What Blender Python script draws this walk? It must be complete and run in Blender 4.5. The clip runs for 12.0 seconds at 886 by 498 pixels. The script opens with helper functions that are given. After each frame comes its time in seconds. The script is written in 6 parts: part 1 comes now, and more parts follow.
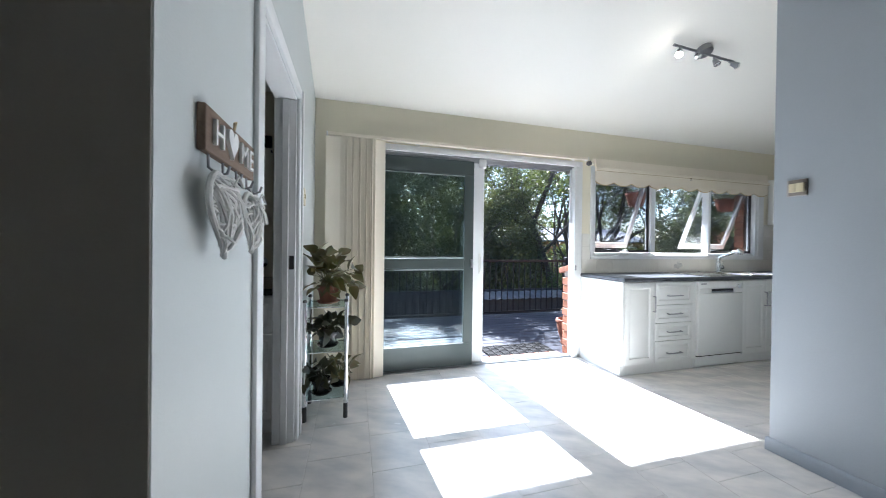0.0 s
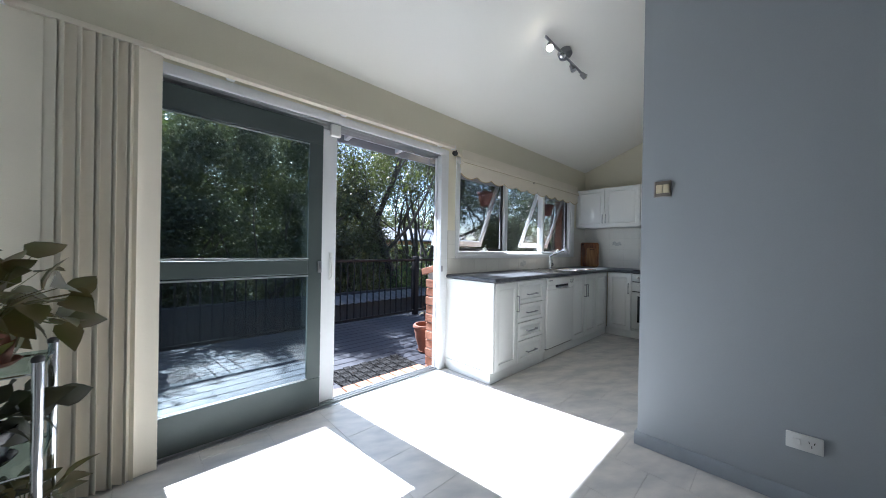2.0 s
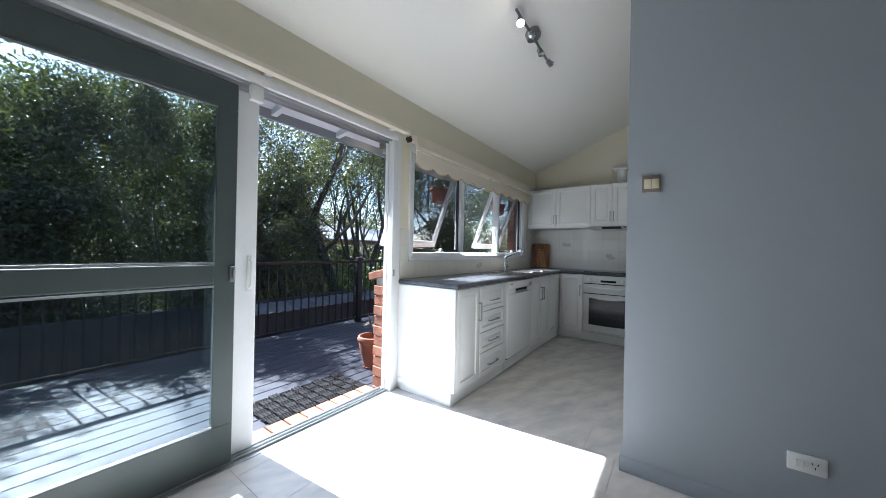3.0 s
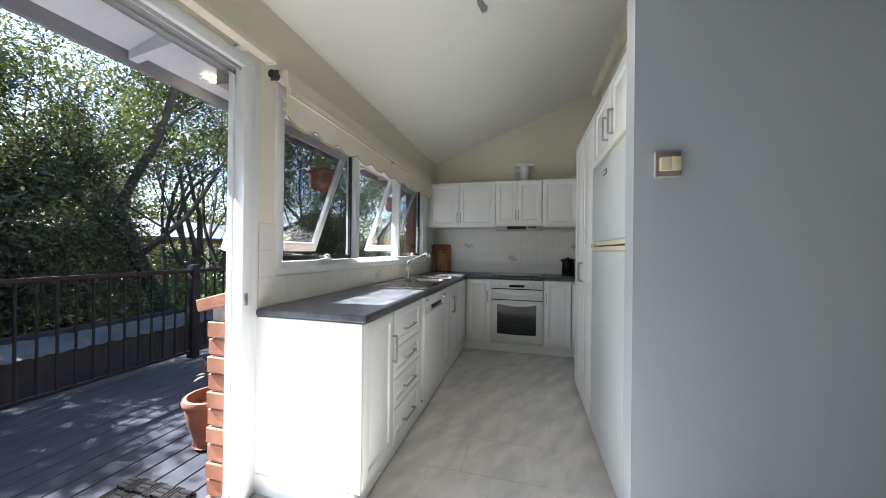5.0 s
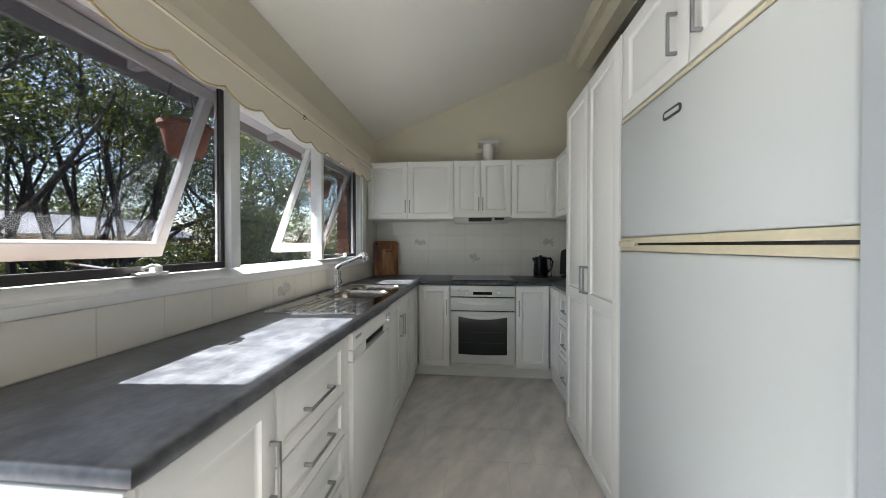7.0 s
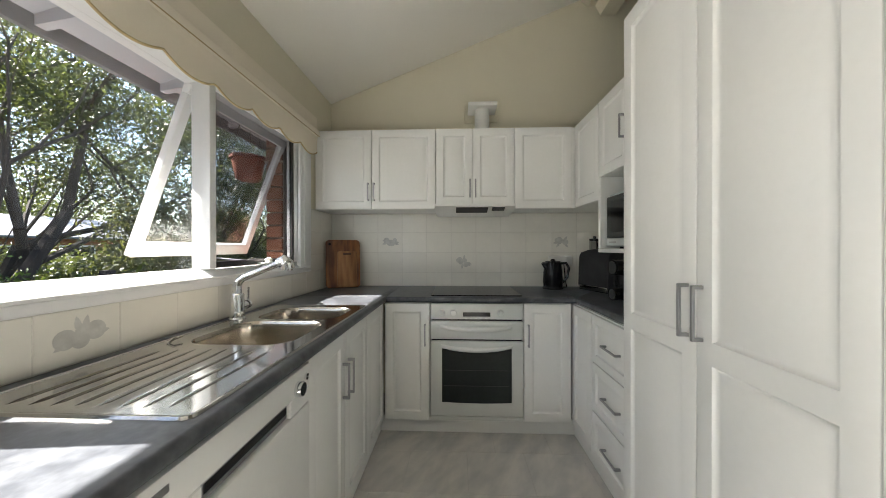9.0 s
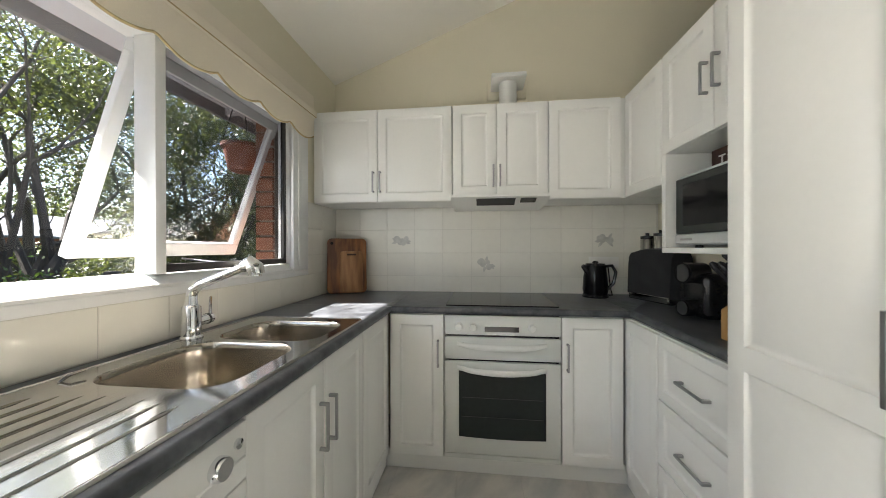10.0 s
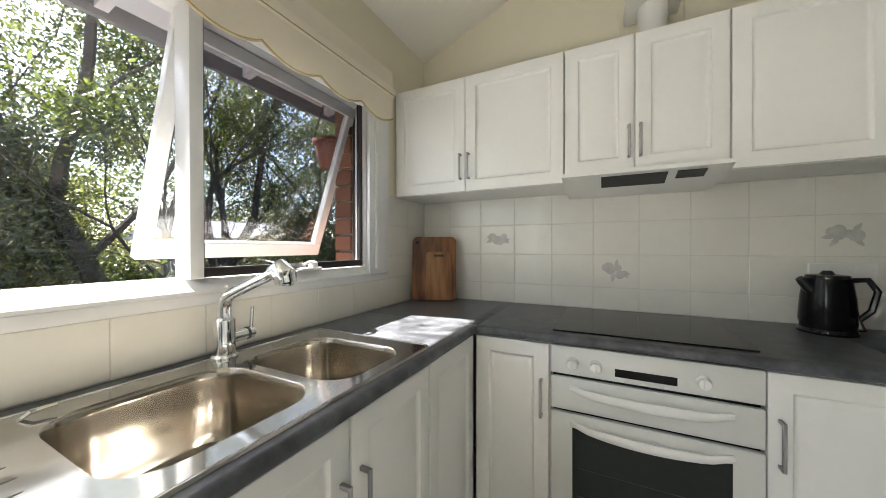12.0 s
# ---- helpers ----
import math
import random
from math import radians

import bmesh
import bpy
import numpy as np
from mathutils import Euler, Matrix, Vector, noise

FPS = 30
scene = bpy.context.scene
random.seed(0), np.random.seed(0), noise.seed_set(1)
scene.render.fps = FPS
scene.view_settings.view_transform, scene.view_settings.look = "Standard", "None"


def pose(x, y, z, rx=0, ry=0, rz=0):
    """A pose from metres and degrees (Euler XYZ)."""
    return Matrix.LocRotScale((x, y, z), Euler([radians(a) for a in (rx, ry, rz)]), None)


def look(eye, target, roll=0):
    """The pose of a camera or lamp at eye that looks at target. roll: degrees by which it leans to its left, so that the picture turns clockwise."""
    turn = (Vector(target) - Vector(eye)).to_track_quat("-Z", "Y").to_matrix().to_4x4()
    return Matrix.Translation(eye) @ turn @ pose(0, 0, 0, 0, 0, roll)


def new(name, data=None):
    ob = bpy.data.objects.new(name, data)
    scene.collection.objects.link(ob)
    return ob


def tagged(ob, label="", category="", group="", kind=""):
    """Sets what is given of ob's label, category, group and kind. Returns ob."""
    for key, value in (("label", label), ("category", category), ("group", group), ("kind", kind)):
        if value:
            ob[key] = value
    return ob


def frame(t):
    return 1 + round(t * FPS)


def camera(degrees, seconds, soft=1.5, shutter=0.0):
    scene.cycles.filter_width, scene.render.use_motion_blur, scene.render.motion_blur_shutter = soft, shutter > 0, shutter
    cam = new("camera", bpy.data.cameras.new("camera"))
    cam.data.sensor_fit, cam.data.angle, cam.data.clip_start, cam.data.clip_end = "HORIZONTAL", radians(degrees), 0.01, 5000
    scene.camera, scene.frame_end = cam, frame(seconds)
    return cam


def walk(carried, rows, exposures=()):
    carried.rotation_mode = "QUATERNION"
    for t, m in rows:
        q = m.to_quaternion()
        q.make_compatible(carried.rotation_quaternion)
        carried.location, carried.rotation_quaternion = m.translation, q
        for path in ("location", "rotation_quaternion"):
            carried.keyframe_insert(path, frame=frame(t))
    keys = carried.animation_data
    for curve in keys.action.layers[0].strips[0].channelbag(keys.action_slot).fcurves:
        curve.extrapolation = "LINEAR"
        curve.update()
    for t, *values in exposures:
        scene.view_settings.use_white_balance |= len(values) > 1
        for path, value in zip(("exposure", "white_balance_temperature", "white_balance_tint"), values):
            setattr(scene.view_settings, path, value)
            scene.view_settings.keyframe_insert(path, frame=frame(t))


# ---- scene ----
cam = camera(107.6, 12.0, soft=0.9, shutter=0.15)
PATH = [
    (0, (1.191, 1.047, 1.162), (1.72, 2.976, 1.150), 0.7),
    (0.5, (1.143, 1.231, 1.155), (2.08, 2.998, 1.139), 1.1),
    (1, (1.13, 1.413, 1.149), (2.271, 3.056, 1.134), 1.1),
    (1.5, (1.206, 1.591, 1.141), (2.473, 3.139, 1.130), 1.0),
    (2, (1.343, 1.783, 1.149), (2.731, 3.224, 1.145), 1.0),
    (2.5, (1.449, 1.972, 1.148), (2.962, 3.28, 1.149), 1.1),
    (4.5, (2.048, 2.593, 1.191), (3.927, 3.278, 1.199), 0.9),
    (5, (2.229, 2.737, 1.197), (4.167, 3.233, 1.205), 0.7),
    (5.5, (2.437, 2.816, 1.206), (4.396, 3.217, 1.208), 0.5),
    (6, (2.673, 2.858, 1.222), (4.647, 3.179, 1.217), 0.2),
    (6.5, (2.887, 2.892, 1.228), (4.872, 3.136, 1.212), 0.0),
    (7.5, (3.349, 2.95, 1.224), (5.344, 3.09, 1.207), 0.05),
    (9.5, (4.231, 2.964, 1.214), (6.229, 3.047, 1.207), -0.1),
    (10, (4.411, 2.945, 1.211), (6.398, 3.176, 1.206), -0.1),
    (10.5, (4.560, 2.940, 1.209), (6.519, 3.343, 1.198), -0.1),
    (11, (4.690, 2.956, 1.208), (6.612, 3.51, 1.197), 0.1),
    (11.5, (4.789, 2.966, 1.215), (6.657, 3.68, 1.201), 0.1),
    (12, (4.865, 2.957, 1.217), (6.655, 3.849, 1.207), -0.1),
]
EXPOSURES = [(0, 3.38, 5440, 10), (0.6, 2.86, 5420, 10), (1.5, 2.70, 5420, 10), (2.5, 2.69, 5420, 10), (4.5, 2.85, 5740, 10), (5.2, 2.92, 5850, 10), (7.5, 3.04, 6130, 10), (9.5, 3.5, 6480, 9.5), (10.5, 3.75, 6480, 9.5), (12, 3.8, 6480, 9.5)]
walk(cam, [(t, look(eye, target, roll)) for t, eye, target, roll in PATH], EXPOSURES)

# ---- daylight ----
TO_SUN = Vector((-0.12, 1.117, 1.0)).normalized()
SUN_EL = math.asin(TO_SUN.z)
world = bpy.data.worlds.new("sky")
scene.world = world
world.use_nodes = True
_bg = world.node_tree.nodes["Background"]
_sky = world.node_tree.nodes.new("ShaderNodeTexSky")
_sky.sky_type, _sky.sun_disc = "NISHITA", False
_sky.sun_elevation, _sky.sun_rotation = SUN_EL, math.atan2(TO_SUN.x, TO_SUN.y)
world.node_tree.links.new(_sky.outputs[0], _bg.inputs[0])
_bg.inputs[1].default_value = 0.055
_sun = bpy.data.lights.new("sun", "SUN")
_sun.energy, _sun.angle, _sun.color = 5.0, radians(0.5), (1.0, 0.95, 0.88)
sun_ob = new("sun", _sun)
sun_ob.matrix_world = look(TO_SUN * 30, (0, 0, 0))


def skylight(x0, x1, z0, z1, y, watts):
    """Added area lamp that boosts open-sky daylight through one north wall opening."""
    li = bpy.data.lights.new("skylight", "AREA")
    li.shape, li.size, li.size_y, li.energy, li.color = "RECTANGLE", x1 - x0, z1 - z0, watts, (0.93, 0.97, 1.0)
    ob = new("skylight", li)
    ob.matrix_world = look(((x0 + x1) / 2, y, (z0 + z1) / 2), ((x0 + x1) / 2, y - 1, (z0 + z1) / 2 - 0.2))


skylight(2.46, 3.39, 0.03, 1.98, 4.12, 1.5)
skylight(1.54, 2.21, 0.24, 1.85, 4.016, 0.6)
skylight(3.73, 4.46, 1.17, 1.90, 4.045, 0.14)
skylight(4.56, 5.34, 1.15, 1.90, 4.045, 0.15)
skylight(5.44, 6.12, 1.17, 1.90, 4.045, 0.14)

# the one lit spot of the ceiling bar
_spot = bpy.data.lights.new("lit_spot", "SPOT")
_spot.energy, _spot.color, _spot.shadow_soft_size = 4.0, (1.0, 0.86, 0.66), 0.03
_spot.spot_size, _spot.spot_blend = radians(110), 0.6
new("lit_spot", _spot).matrix_world = look((3.625, 3.01, 2.635), (3.3, 2.85, 1.6))


# ---- materials ----
def mat(name, colour, rough=0.5, metal=0.0, vary=0.06, scale=3.0, fine=60.0, bump=0.05, fleck=None, fleck_at=0.6, coat=0.0, spec=0.5, stretch=(1, 1, 1), random_tint=0.0, trans=0.0):
    m = bpy.data.materials.new(name)
    m.use_nodes = True
    nt = m.node_tree
    b = nt.nodes["Principled BSDF"]
    b.inputs["Roughness"].default_value, b.inputs["Metallic"].default_value = rough, metal
    b.inputs["Coat Weight"].default_value, b.inputs["Specular IOR Level"].default_value = coat, spec
    b.inputs["Transmission Weight"].default_value = trans
    tc, mp = nt.nodes.new("ShaderNodeTexCoord"), nt.nodes.new("ShaderNodeMapping")
    nt.links.new(tc.outputs["Object"], mp.inputs[0])
    mp.inputs["Scale"].default_value = stretch
    big, small = nt.nodes.new("ShaderNodeTexNoise"), nt.nodes.new("ShaderNodeTexNoise")
    for n, s, d in ((big, scale, 5), (small, fine, 3)):
        n.inputs["Scale"].default_value, n.inputs["Detail"].default_value = s, d
        nt.links.new(mp.outputs[0], n.inputs["Vector"])
    mix = nt.nodes.new("ShaderNodeMix")
    mix.data_type = "RGBA"
    ramp = nt.nodes.new("ShaderNodeMapRange")
    ramp.inputs[1].default_value, ramp.inputs[2].default_value = 0.35, fleck_at + 0.05
    nt.links.new(big.outputs[0], ramp.inputs[0])
    other = fleck or tuple(c * (1 - vary) for c in colour)
    mix.inputs[6].default_value, mix.inputs[7].default_value = (*colour, 1), (*other, 1)
    nt.links.new(ramp.outputs[0], mix.inputs[0])
    hsv = nt.nodes.new("ShaderNodeHueSaturation")
    nt.links.new(mix.outputs[2], hsv.inputs["Color"])
    val = nt.nodes.new("ShaderNodeMapRange")
    val.inputs[3].default_value, val.inputs[4].default_value = 1 - vary, 1 + vary
    nt.links.new(small.outputs[0], val.inputs[0])
    if random_tint:
        shift = nt.nodes.new("ShaderNodeVectorMath")
        shift.operation = "MULTIPLY"
        shift.inputs[1].default_value = (37.0, 53.0, 19.0)
        nt.links.new(shift.outputs[0], mp.inputs["Location"])
        info, rnd, mul = nt.nodes.new("ShaderNodeObjectInfo"), nt.nodes.new("ShaderNodeMapRange"), nt.nodes.new("ShaderNodeMath")
        rnd.inputs[3].default_value, rnd.inputs[4].default_value = 1 - random_tint, 1 + random_tint
        nt.links.new(info.outputs["Random"], rnd.inputs[0])
        nt.links.new(info.outputs["Random"], shift.inputs[0])
        mul.operation = "MULTIPLY"
        nt.links.new(val.outputs[0], mul.inputs[0])
        nt.links.new(rnd.outputs[0], mul.inputs[1])
        nt.links.new(mul.outputs[0], hsv.inputs["Value"])
    else:
        nt.links.new(val.outputs[0], hsv.inputs["Value"])
    nt.links.new(hsv.outputs[0], b.inputs["Base Color"])
    rr = nt.nodes.new("ShaderNodeMapRange")
    rr.inputs[3].default_value, rr.inputs[4].default_value = max(rough - 0.06, 0.02), min(rough + 0.08, 1)
    nt.links.new(big.outputs[0], rr.inputs[0])
    nt.links.new(rr.outputs[0], b.inputs["Roughness"])
    if bump:
        bp = nt.nodes.new("ShaderNodeBump")
        bp.inputs["Strength"].default_value, bp.inputs["Distance"].default_value = bump, 0.01
        nt.links.new(small.outputs[0], bp.inputs["Height"])
        nt.links.new(bp.outputs[0], b.inputs["Normal"])
    return m


def glass(name, tint=(1, 1, 1), gloss=0.08):
    m = bpy.data.materials.new(name)
    m.use_nodes = True
    nt = m.node_tree
    nt.nodes.remove(nt.nodes["Principled BSDF"])
    tr, gl, mx = nt.nodes.new("ShaderNodeBsdfTransparent"), nt.nodes.new("ShaderNodeBsdfGlossy"), nt.nodes.new("ShaderNodeMixShader")
    lw, pw, ad = nt.nodes.new("ShaderNodeLayerWeight"), nt.nodes.new("ShaderNodeMath"), nt.nodes.new("ShaderNodeMath")
    pw.operation, ad.operation = "POWER", "MULTIPLY_ADD"
    pw.inputs[1].default_value, ad.inputs[1].default_value, ad.inputs[2].default_value = 4.0, 0.5, gloss * 0.5
    nt.links.new(lw.outputs["Facing"], pw.inputs[0])
    nt.links.new(pw.outputs[0], ad.inputs[0])
    tr.inputs[0].default_value = (*tint, 1)
    gl.inputs["Roughness"].default_value = 0.01
    nt.links.new(ad.outputs[0], mx.inputs[0])
    nt.links.new(tr.outputs[0], mx.inputs[1])
    nt.links.new(gl.outputs[0], mx.inputs[2])
    nt.links.new(mx.outputs[0], nt.nodes["Material Output"].inputs[0])
    return m


def glow(name, colour, strength):
    m = bpy.data.materials.new(name)
    m.use_nodes = True
    b = m.node_tree.nodes["Principled BSDF"]
    b.inputs["Base Color"].default_value = b.inputs["Emission Color"].default_value = (*colour, 1)
    b.inputs["Emission Strength"].default_value = strength
    return m


def leafy(name, colour, dark, light=0.35):
    m = mat(name, colour, 0.45, vary=0.3, scale=1.2, fine=9.0, bump=0.0, fleck=dark)
    nt = m.node_tree
    b = nt.nodes["Principled BSDF"]
    tl, mx = nt.nodes.new("ShaderNodeBsdfTranslucent"), nt.nodes.new("ShaderNodeMixShader")
    tint = nt.nodes.new("ShaderNodeMix")
    tint.data_type, tint.blend_type = "RGBA", "MULTIPLY"
    tint.inputs[0].default_value, tint.inputs[7].default_value = 1.0, (1.5, 1.45, 0.55, 1)
    src = b.inputs["Base Color"].links[0].from_socket
    rnd = nt.nodes.new("ShaderNodeNewGeometry")
    hv, mr = nt.nodes.new("ShaderNodeHueSaturation"), nt.nodes.new("ShaderNodeMapRange")
    mr.inputs[3].default_value, mr.inputs[4].default_value = 0.65, 1.4
    nt.links.new(rnd.outputs["Random Per Island"], mr.inputs[0])
    nt.links.new(mr.outputs[0], hv.inputs["Value"])
    nt.links.new(src, hv.inputs["Color"])
    nt.links.new(hv.outputs[0], b.inputs["Base Color"])
    nt.links.new(hv.outputs[0], tint.inputs[6])
    nt.links.new(tint.outputs[2], tl.inputs[0])
    mx.inputs[0].default_value = light
    nt.links.new(b.outputs[0], mx.inputs[1])
    nt.links.new(tl.outputs[0], mx.inputs[2])
    nt.links.new(mx.outputs[0], nt.nodes["Material Output"].inputs[0])
    return m


M = dict(
    cream_wall=mat("cream_paint", (0.77, 0.725, 0.575), 0.6, vary=0.03, scale=1.5, fine=180, bump=0.06),
    white_wall=mat("pale_wall_paint", (0.57, 0.60, 0.59), 0.55, vary=0.03, scale=1.5, fine=180, bump=0.06),
    grey_wall=mat("blue_grey_paint", (0.36, 0.39, 0.415), 0.5, vary=0.04, scale=1.2, fine=180, bump=0.06),
    # dark tone holds the shade of the hall, the void and unseen walls
    dark_wall=mat("shade_taupe", (0.30, 0.28, 0.25), 0.6, vary=0.04, scale=1.5, fine=180, bump=0.05),
    ceiling=mat("ceiling_paint", (0.88, 0.865, 0.80), 0.65, vary=0.02, scale=1.0, fine=140, bump=0.05),
    trim=mat("white_gloss_trim", (0.78, 0.79, 0.79), 0.32, vary=0.03, scale=4, fine=40, bump=0.03),
    skirting=mat("grey_skirting_paint", (0.34, 0.37, 0.40), 0.45, vary=0.05, scale=4, fine=50, bump=0.04),
    cabinet=mat("white_vinyl_wrap", (0.83, 0.83, 0.80), 0.30, vary=0.02, scale=2, fine=60, bump=0.02, coat=0.15),
    appliance=mat("white_enamel", (0.53, 0.56, 0.565), 0.32, vary=0.015, scale=2, fine=90, bump=0.02, coat=0.1),
    aged_plastic=mat("yellowed_plastic", (0.60, 0.55, 0.40), 0.4, vary=0.08, scale=8, fine=60),
    laminate=mat("charcoal_stone_laminate", (0.050, 0.053, 0.061), 0.30, vary=0.22, scale=15, fine=60, bump=0.03, fleck=(0.125, 0.131, 0.142), fleck_at=0.72, spec=0.35),
    steel=mat("brushed_steel", (0.47, 0.46, 0.44), 0.10, metal=1.0, vary=0.05, scale=6, fine=120, bump=0.004, stretch=(0.2, 1, 1)),
    bowl_steel=mat("satin_bowl_steel", (0.40, 0.37, 0.325), 0.16, metal=1.0, vary=0.05, scale=6, fine=120, bump=0, stretch=(0.2, 1, 1)),
    chrome=mat("chrome", (0.82, 0.83, 0.85), 0.06, metal=1.0, vary=0.02, scale=4, fine=60, bump=0),
    nickel=mat("satin_nickel", (0.40, 0.40, 0.41), 0.33, metal=1.0, vary=0.05, scale=8, fine=150, bump=0.02),
    black_glass=mat("black_ceramic_glass", (0.008, 0.008, 0.009), 0.08, vary=0.1, scale=4, fine=60, bump=0, spec=0.2),
    dark_plastic=mat("black_plastic", (0.015, 0.015, 0.017), 0.22, vary=0.15, scale=8, fine=90, bump=0.02),
    dark_cloth=mat("charcoal_cloth", (0.030, 0.030, 0.033), 0.9, vary=0.25, scale=12, fine=400, bump=0.2),
    tile=mat("glazed_wall_tile", (0.78, 0.765, 0.70), 0.16, vary=0.03, scale=6, fine=25, bump=0.02, random_tint=0.02, coat=0.2),
    grout=mat("tile_grout", (0.66, 0.645, 0.59), 0.9, vary=0.1, scale=20, fine=200, bump=0.15),
    motif=mat("grey_fruit_transfer", (0.55, 0.55, 0.52), 0.3, vary=0.18, scale=30, fine=120),
    floor_tile=mat("marbled_floor_tile", (0.68, 0.645, 0.60), 0.23, vary=0.04, scale=9.0, fine=30, bump=0.02, fleck=(0.50, 0.495, 0.485), fleck_at=0.60, stretch=(2.3, 1, 1)),
    floor_grout=mat("floor_grout", (0.55, 0.53, 0.50), 0.9, vary=0.08, scale=20, fine=200, bump=0.1),
    door_frame=mat("grey_green_aluminium", (0.085, 0.105, 0.102), 0.38, metal=0.25, vary=0.06, scale=5, fine=80, bump=0.03),
    dark_frame=mat("dark_bronze_frame", (0.03, 0.026, 0.025), 0.45, vary=0.15, scale=8, fine=90, bump=0.03),
    aluminium=mat("mill_aluminium", (0.50, 0.51, 0.52), 0.35, metal=0.9, vary=0.08, scale=8, fine=120, stretch=(0.2, 1, 1)),
    fabric=mat("cream_blind_fabric", (0.87, 0.81, 0.68), 0.85, vary=0.05, scale=3, fine=300, bump=0.12),
    blind_cloth=mat("cream_slat_cloth", (0.88, 0.82, 0.69), 0.8, vary=0.04, scale=3, fine=300, bump=0.1),
    gold_trim=mat("gold_braid", (0.50, 0.39, 0.20), 0.6, vary=0.15, scale=40, fine=300, bump=0.2),
    terracotta=mat("terracotta", (0.185, 0.070, 0.040), 0.75, vary=0.15, scale=8, fine=90, bump=0.1),
    red_plastic=mat("terracotta_plastic", (0.17, 0.064, 0.040), 0.5, vary=0.08, scale=6, fine=60),
    brick=mat("orange_brick", (0.29, 0.125, 0.070), 0.85, vary=0.2, scale=14, fine=120, bump=0.35, fleck=(0.24, 0.10, 0.06), random_tint=0.18),
    mortar=mat("mortar", (0.33, 0.30, 0.27), 0.95, vary=0.15, scale=20, fine=200, bump=0.3),
    deck=mat("blue_grey_deck_paint", (0.035, 0.038, 0.052), 0.55, spec=0.3, vary=0.14, scale=5, fine=70, bump=0.12, stretch=(0.15, 1, 1), random_tint=0.08),
    rail=mat("dark_rail_paint", (0.008, 0.008, 0.011), 0.6, vary=0.15, scale=6, fine=80, spec=0.2),
    rail_top=mat("brown_rail_cap", (0.020, 0.013, 0.012), 0.7, vary=0.15, scale=6, fine=80, spec=0.2),
    rubber=mat("black_rubber", (0.011, 0.011, 0.012), 0.85, spec=0.2, vary=0.2, scale=20, fine=200, bump=0.2),
    eave=mat("eave_paint", (0.50, 0.53, 0.58), 0.6, vary=0.05, scale=2, fine=80, bump=0.04),
    fascia=mat("grey_fascia_paint", (0.18, 0.19, 0.21), 0.55, vary=0.06, scale=3, fine=80),
    # strong tone noise puts sun dapples into the shed roof colour
    roof_metal=mat("weathered_dappled_sheet", (0.13, 0.13, 0.13), 0.85, spec=0.2, vary=0.3, scale=3, fine=12, bump=0.1),
    pale_roof=mat("pale_roof_sheet", (0.13, 0.135, 0.145), 0.6, vary=0.1, scale=2, fine=10),
    fence=mat("grey_weathered_timber", (0.042, 0.041, 0.043), 0.85, vary=0.25, scale=4, fine=60, bump=0.2, stretch=(1, 1, 0.15)),
    bark=mat("dark_bark", (0.055, 0.045, 0.038), 0.9, vary=0.35, scale=8, fine=50, bump=0.6, stretch=(1, 1, 0.25)),
    soil=mat("leaf_litter_ground", (0.07, 0.065, 0.045), 0.95, vary=0.4, scale=2, fine=30, bump=0.5, fleck=(0.045, 0.06, 0.025)),
    bush=leafy("olive_leaf", (0.098, 0.104, 0.062), (0.042, 0.052, 0.03), 0.36),
    tree=leafy("gum_leaf", (0.062, 0.076, 0.036), (0.032, 0.043, 0.020)),
    far_leaf=leafy("far_leaf", (0.075, 0.090, 0.045), (0.038, 0.05, 0.024)),
    palm=leafy("palm_leaf", (0.055, 0.095, 0.028), (0.035, 0.06, 0.018), 0.25),
    pot_leaf=leafy("houseplant_leaf", (0.075, 0.115, 0.035), (0.14, 0.075, 0.055), 0.2),
    dark_leaf=leafy("violet_leaf", (0.035, 0.055, 0.025), (0.05, 0.035, 0.03), 0.15),
    potting=mat("potting_soil", (0.03, 0.022, 0.016), 0.95, vary=0.3, scale=30, fine=200, bump=0.5),
    wood=mat("oiled_board_timber", (0.36, 0.15, 0.045), 0.45, vary=0.2, scale=22, fine=90, fleck_at=0.56, fleck=(0.10, 0.036, 0.016), stretch=(1, 1, 0.12), bump=0.05),
    wood_pale=mat("pale_board_timber", (0.40, 0.20, 0.075), 0.45, vary=0.2, scale=24, fine=90, fleck_at=0.6, fleck=(0.20, 0.085, 0.03), stretch=(1, 1, 0.12), bump=0.05),
    beech=mat("beech_block", (0.58, 0.33, 0.12), 0.45, vary=0.08, scale=8, fine=60, stretch=(1, 1, 0.2)),
    driftwood=mat("brown_sign_board", (0.21, 0.145, 0.10), 0.8, vary=0.2, scale=6, fine=80, bump=0.2, stretch=(1, 0.15, 1)),
    sign_brown=mat("dark_brown_sign", (0.06, 0.025, 0.018), 0.6, vary=0.2, scale=8, fine=80),
    wicker=mat("whitewashed_wicker", (0.74, 0.73, 0.71), 0.8, vary=0.12, scale=20, fine=120, bump=0.2),
    white_plastic=mat("white_plastic", (0.78, 0.78, 0.75), 0.35, vary=0.02, scale=6, fine=90, bump=0.01),
    cream_plastic=mat("cream_switch_plastic", (0.62, 0.55, 0.37), 0.4, vary=0.05, scale=10, fine=90, bump=0.01),
    grimy_plastic=mat("taupe_switch_surround", (0.20, 0.175, 0.145), 0.5, vary=0.12, scale=20, fine=120, bump=0.02),
    worn_edge=mat("worn_plate_edge", (0.42, 0.40, 0.38), 0.5, vary=0.1, scale=20, fine=120, bump=0.02),
    oven_glass=mat("oven_door_glass", (0.028, 0.033, 0.032), 0.12, vary=0.15, scale=3, fine=40, bump=0, spec=0.3),
    oven_grey=mat("pale_oven_enamel", (0.66, 0.67, 0.64), 0.3, vary=0.02, scale=4, fine=90, bump=0.01),
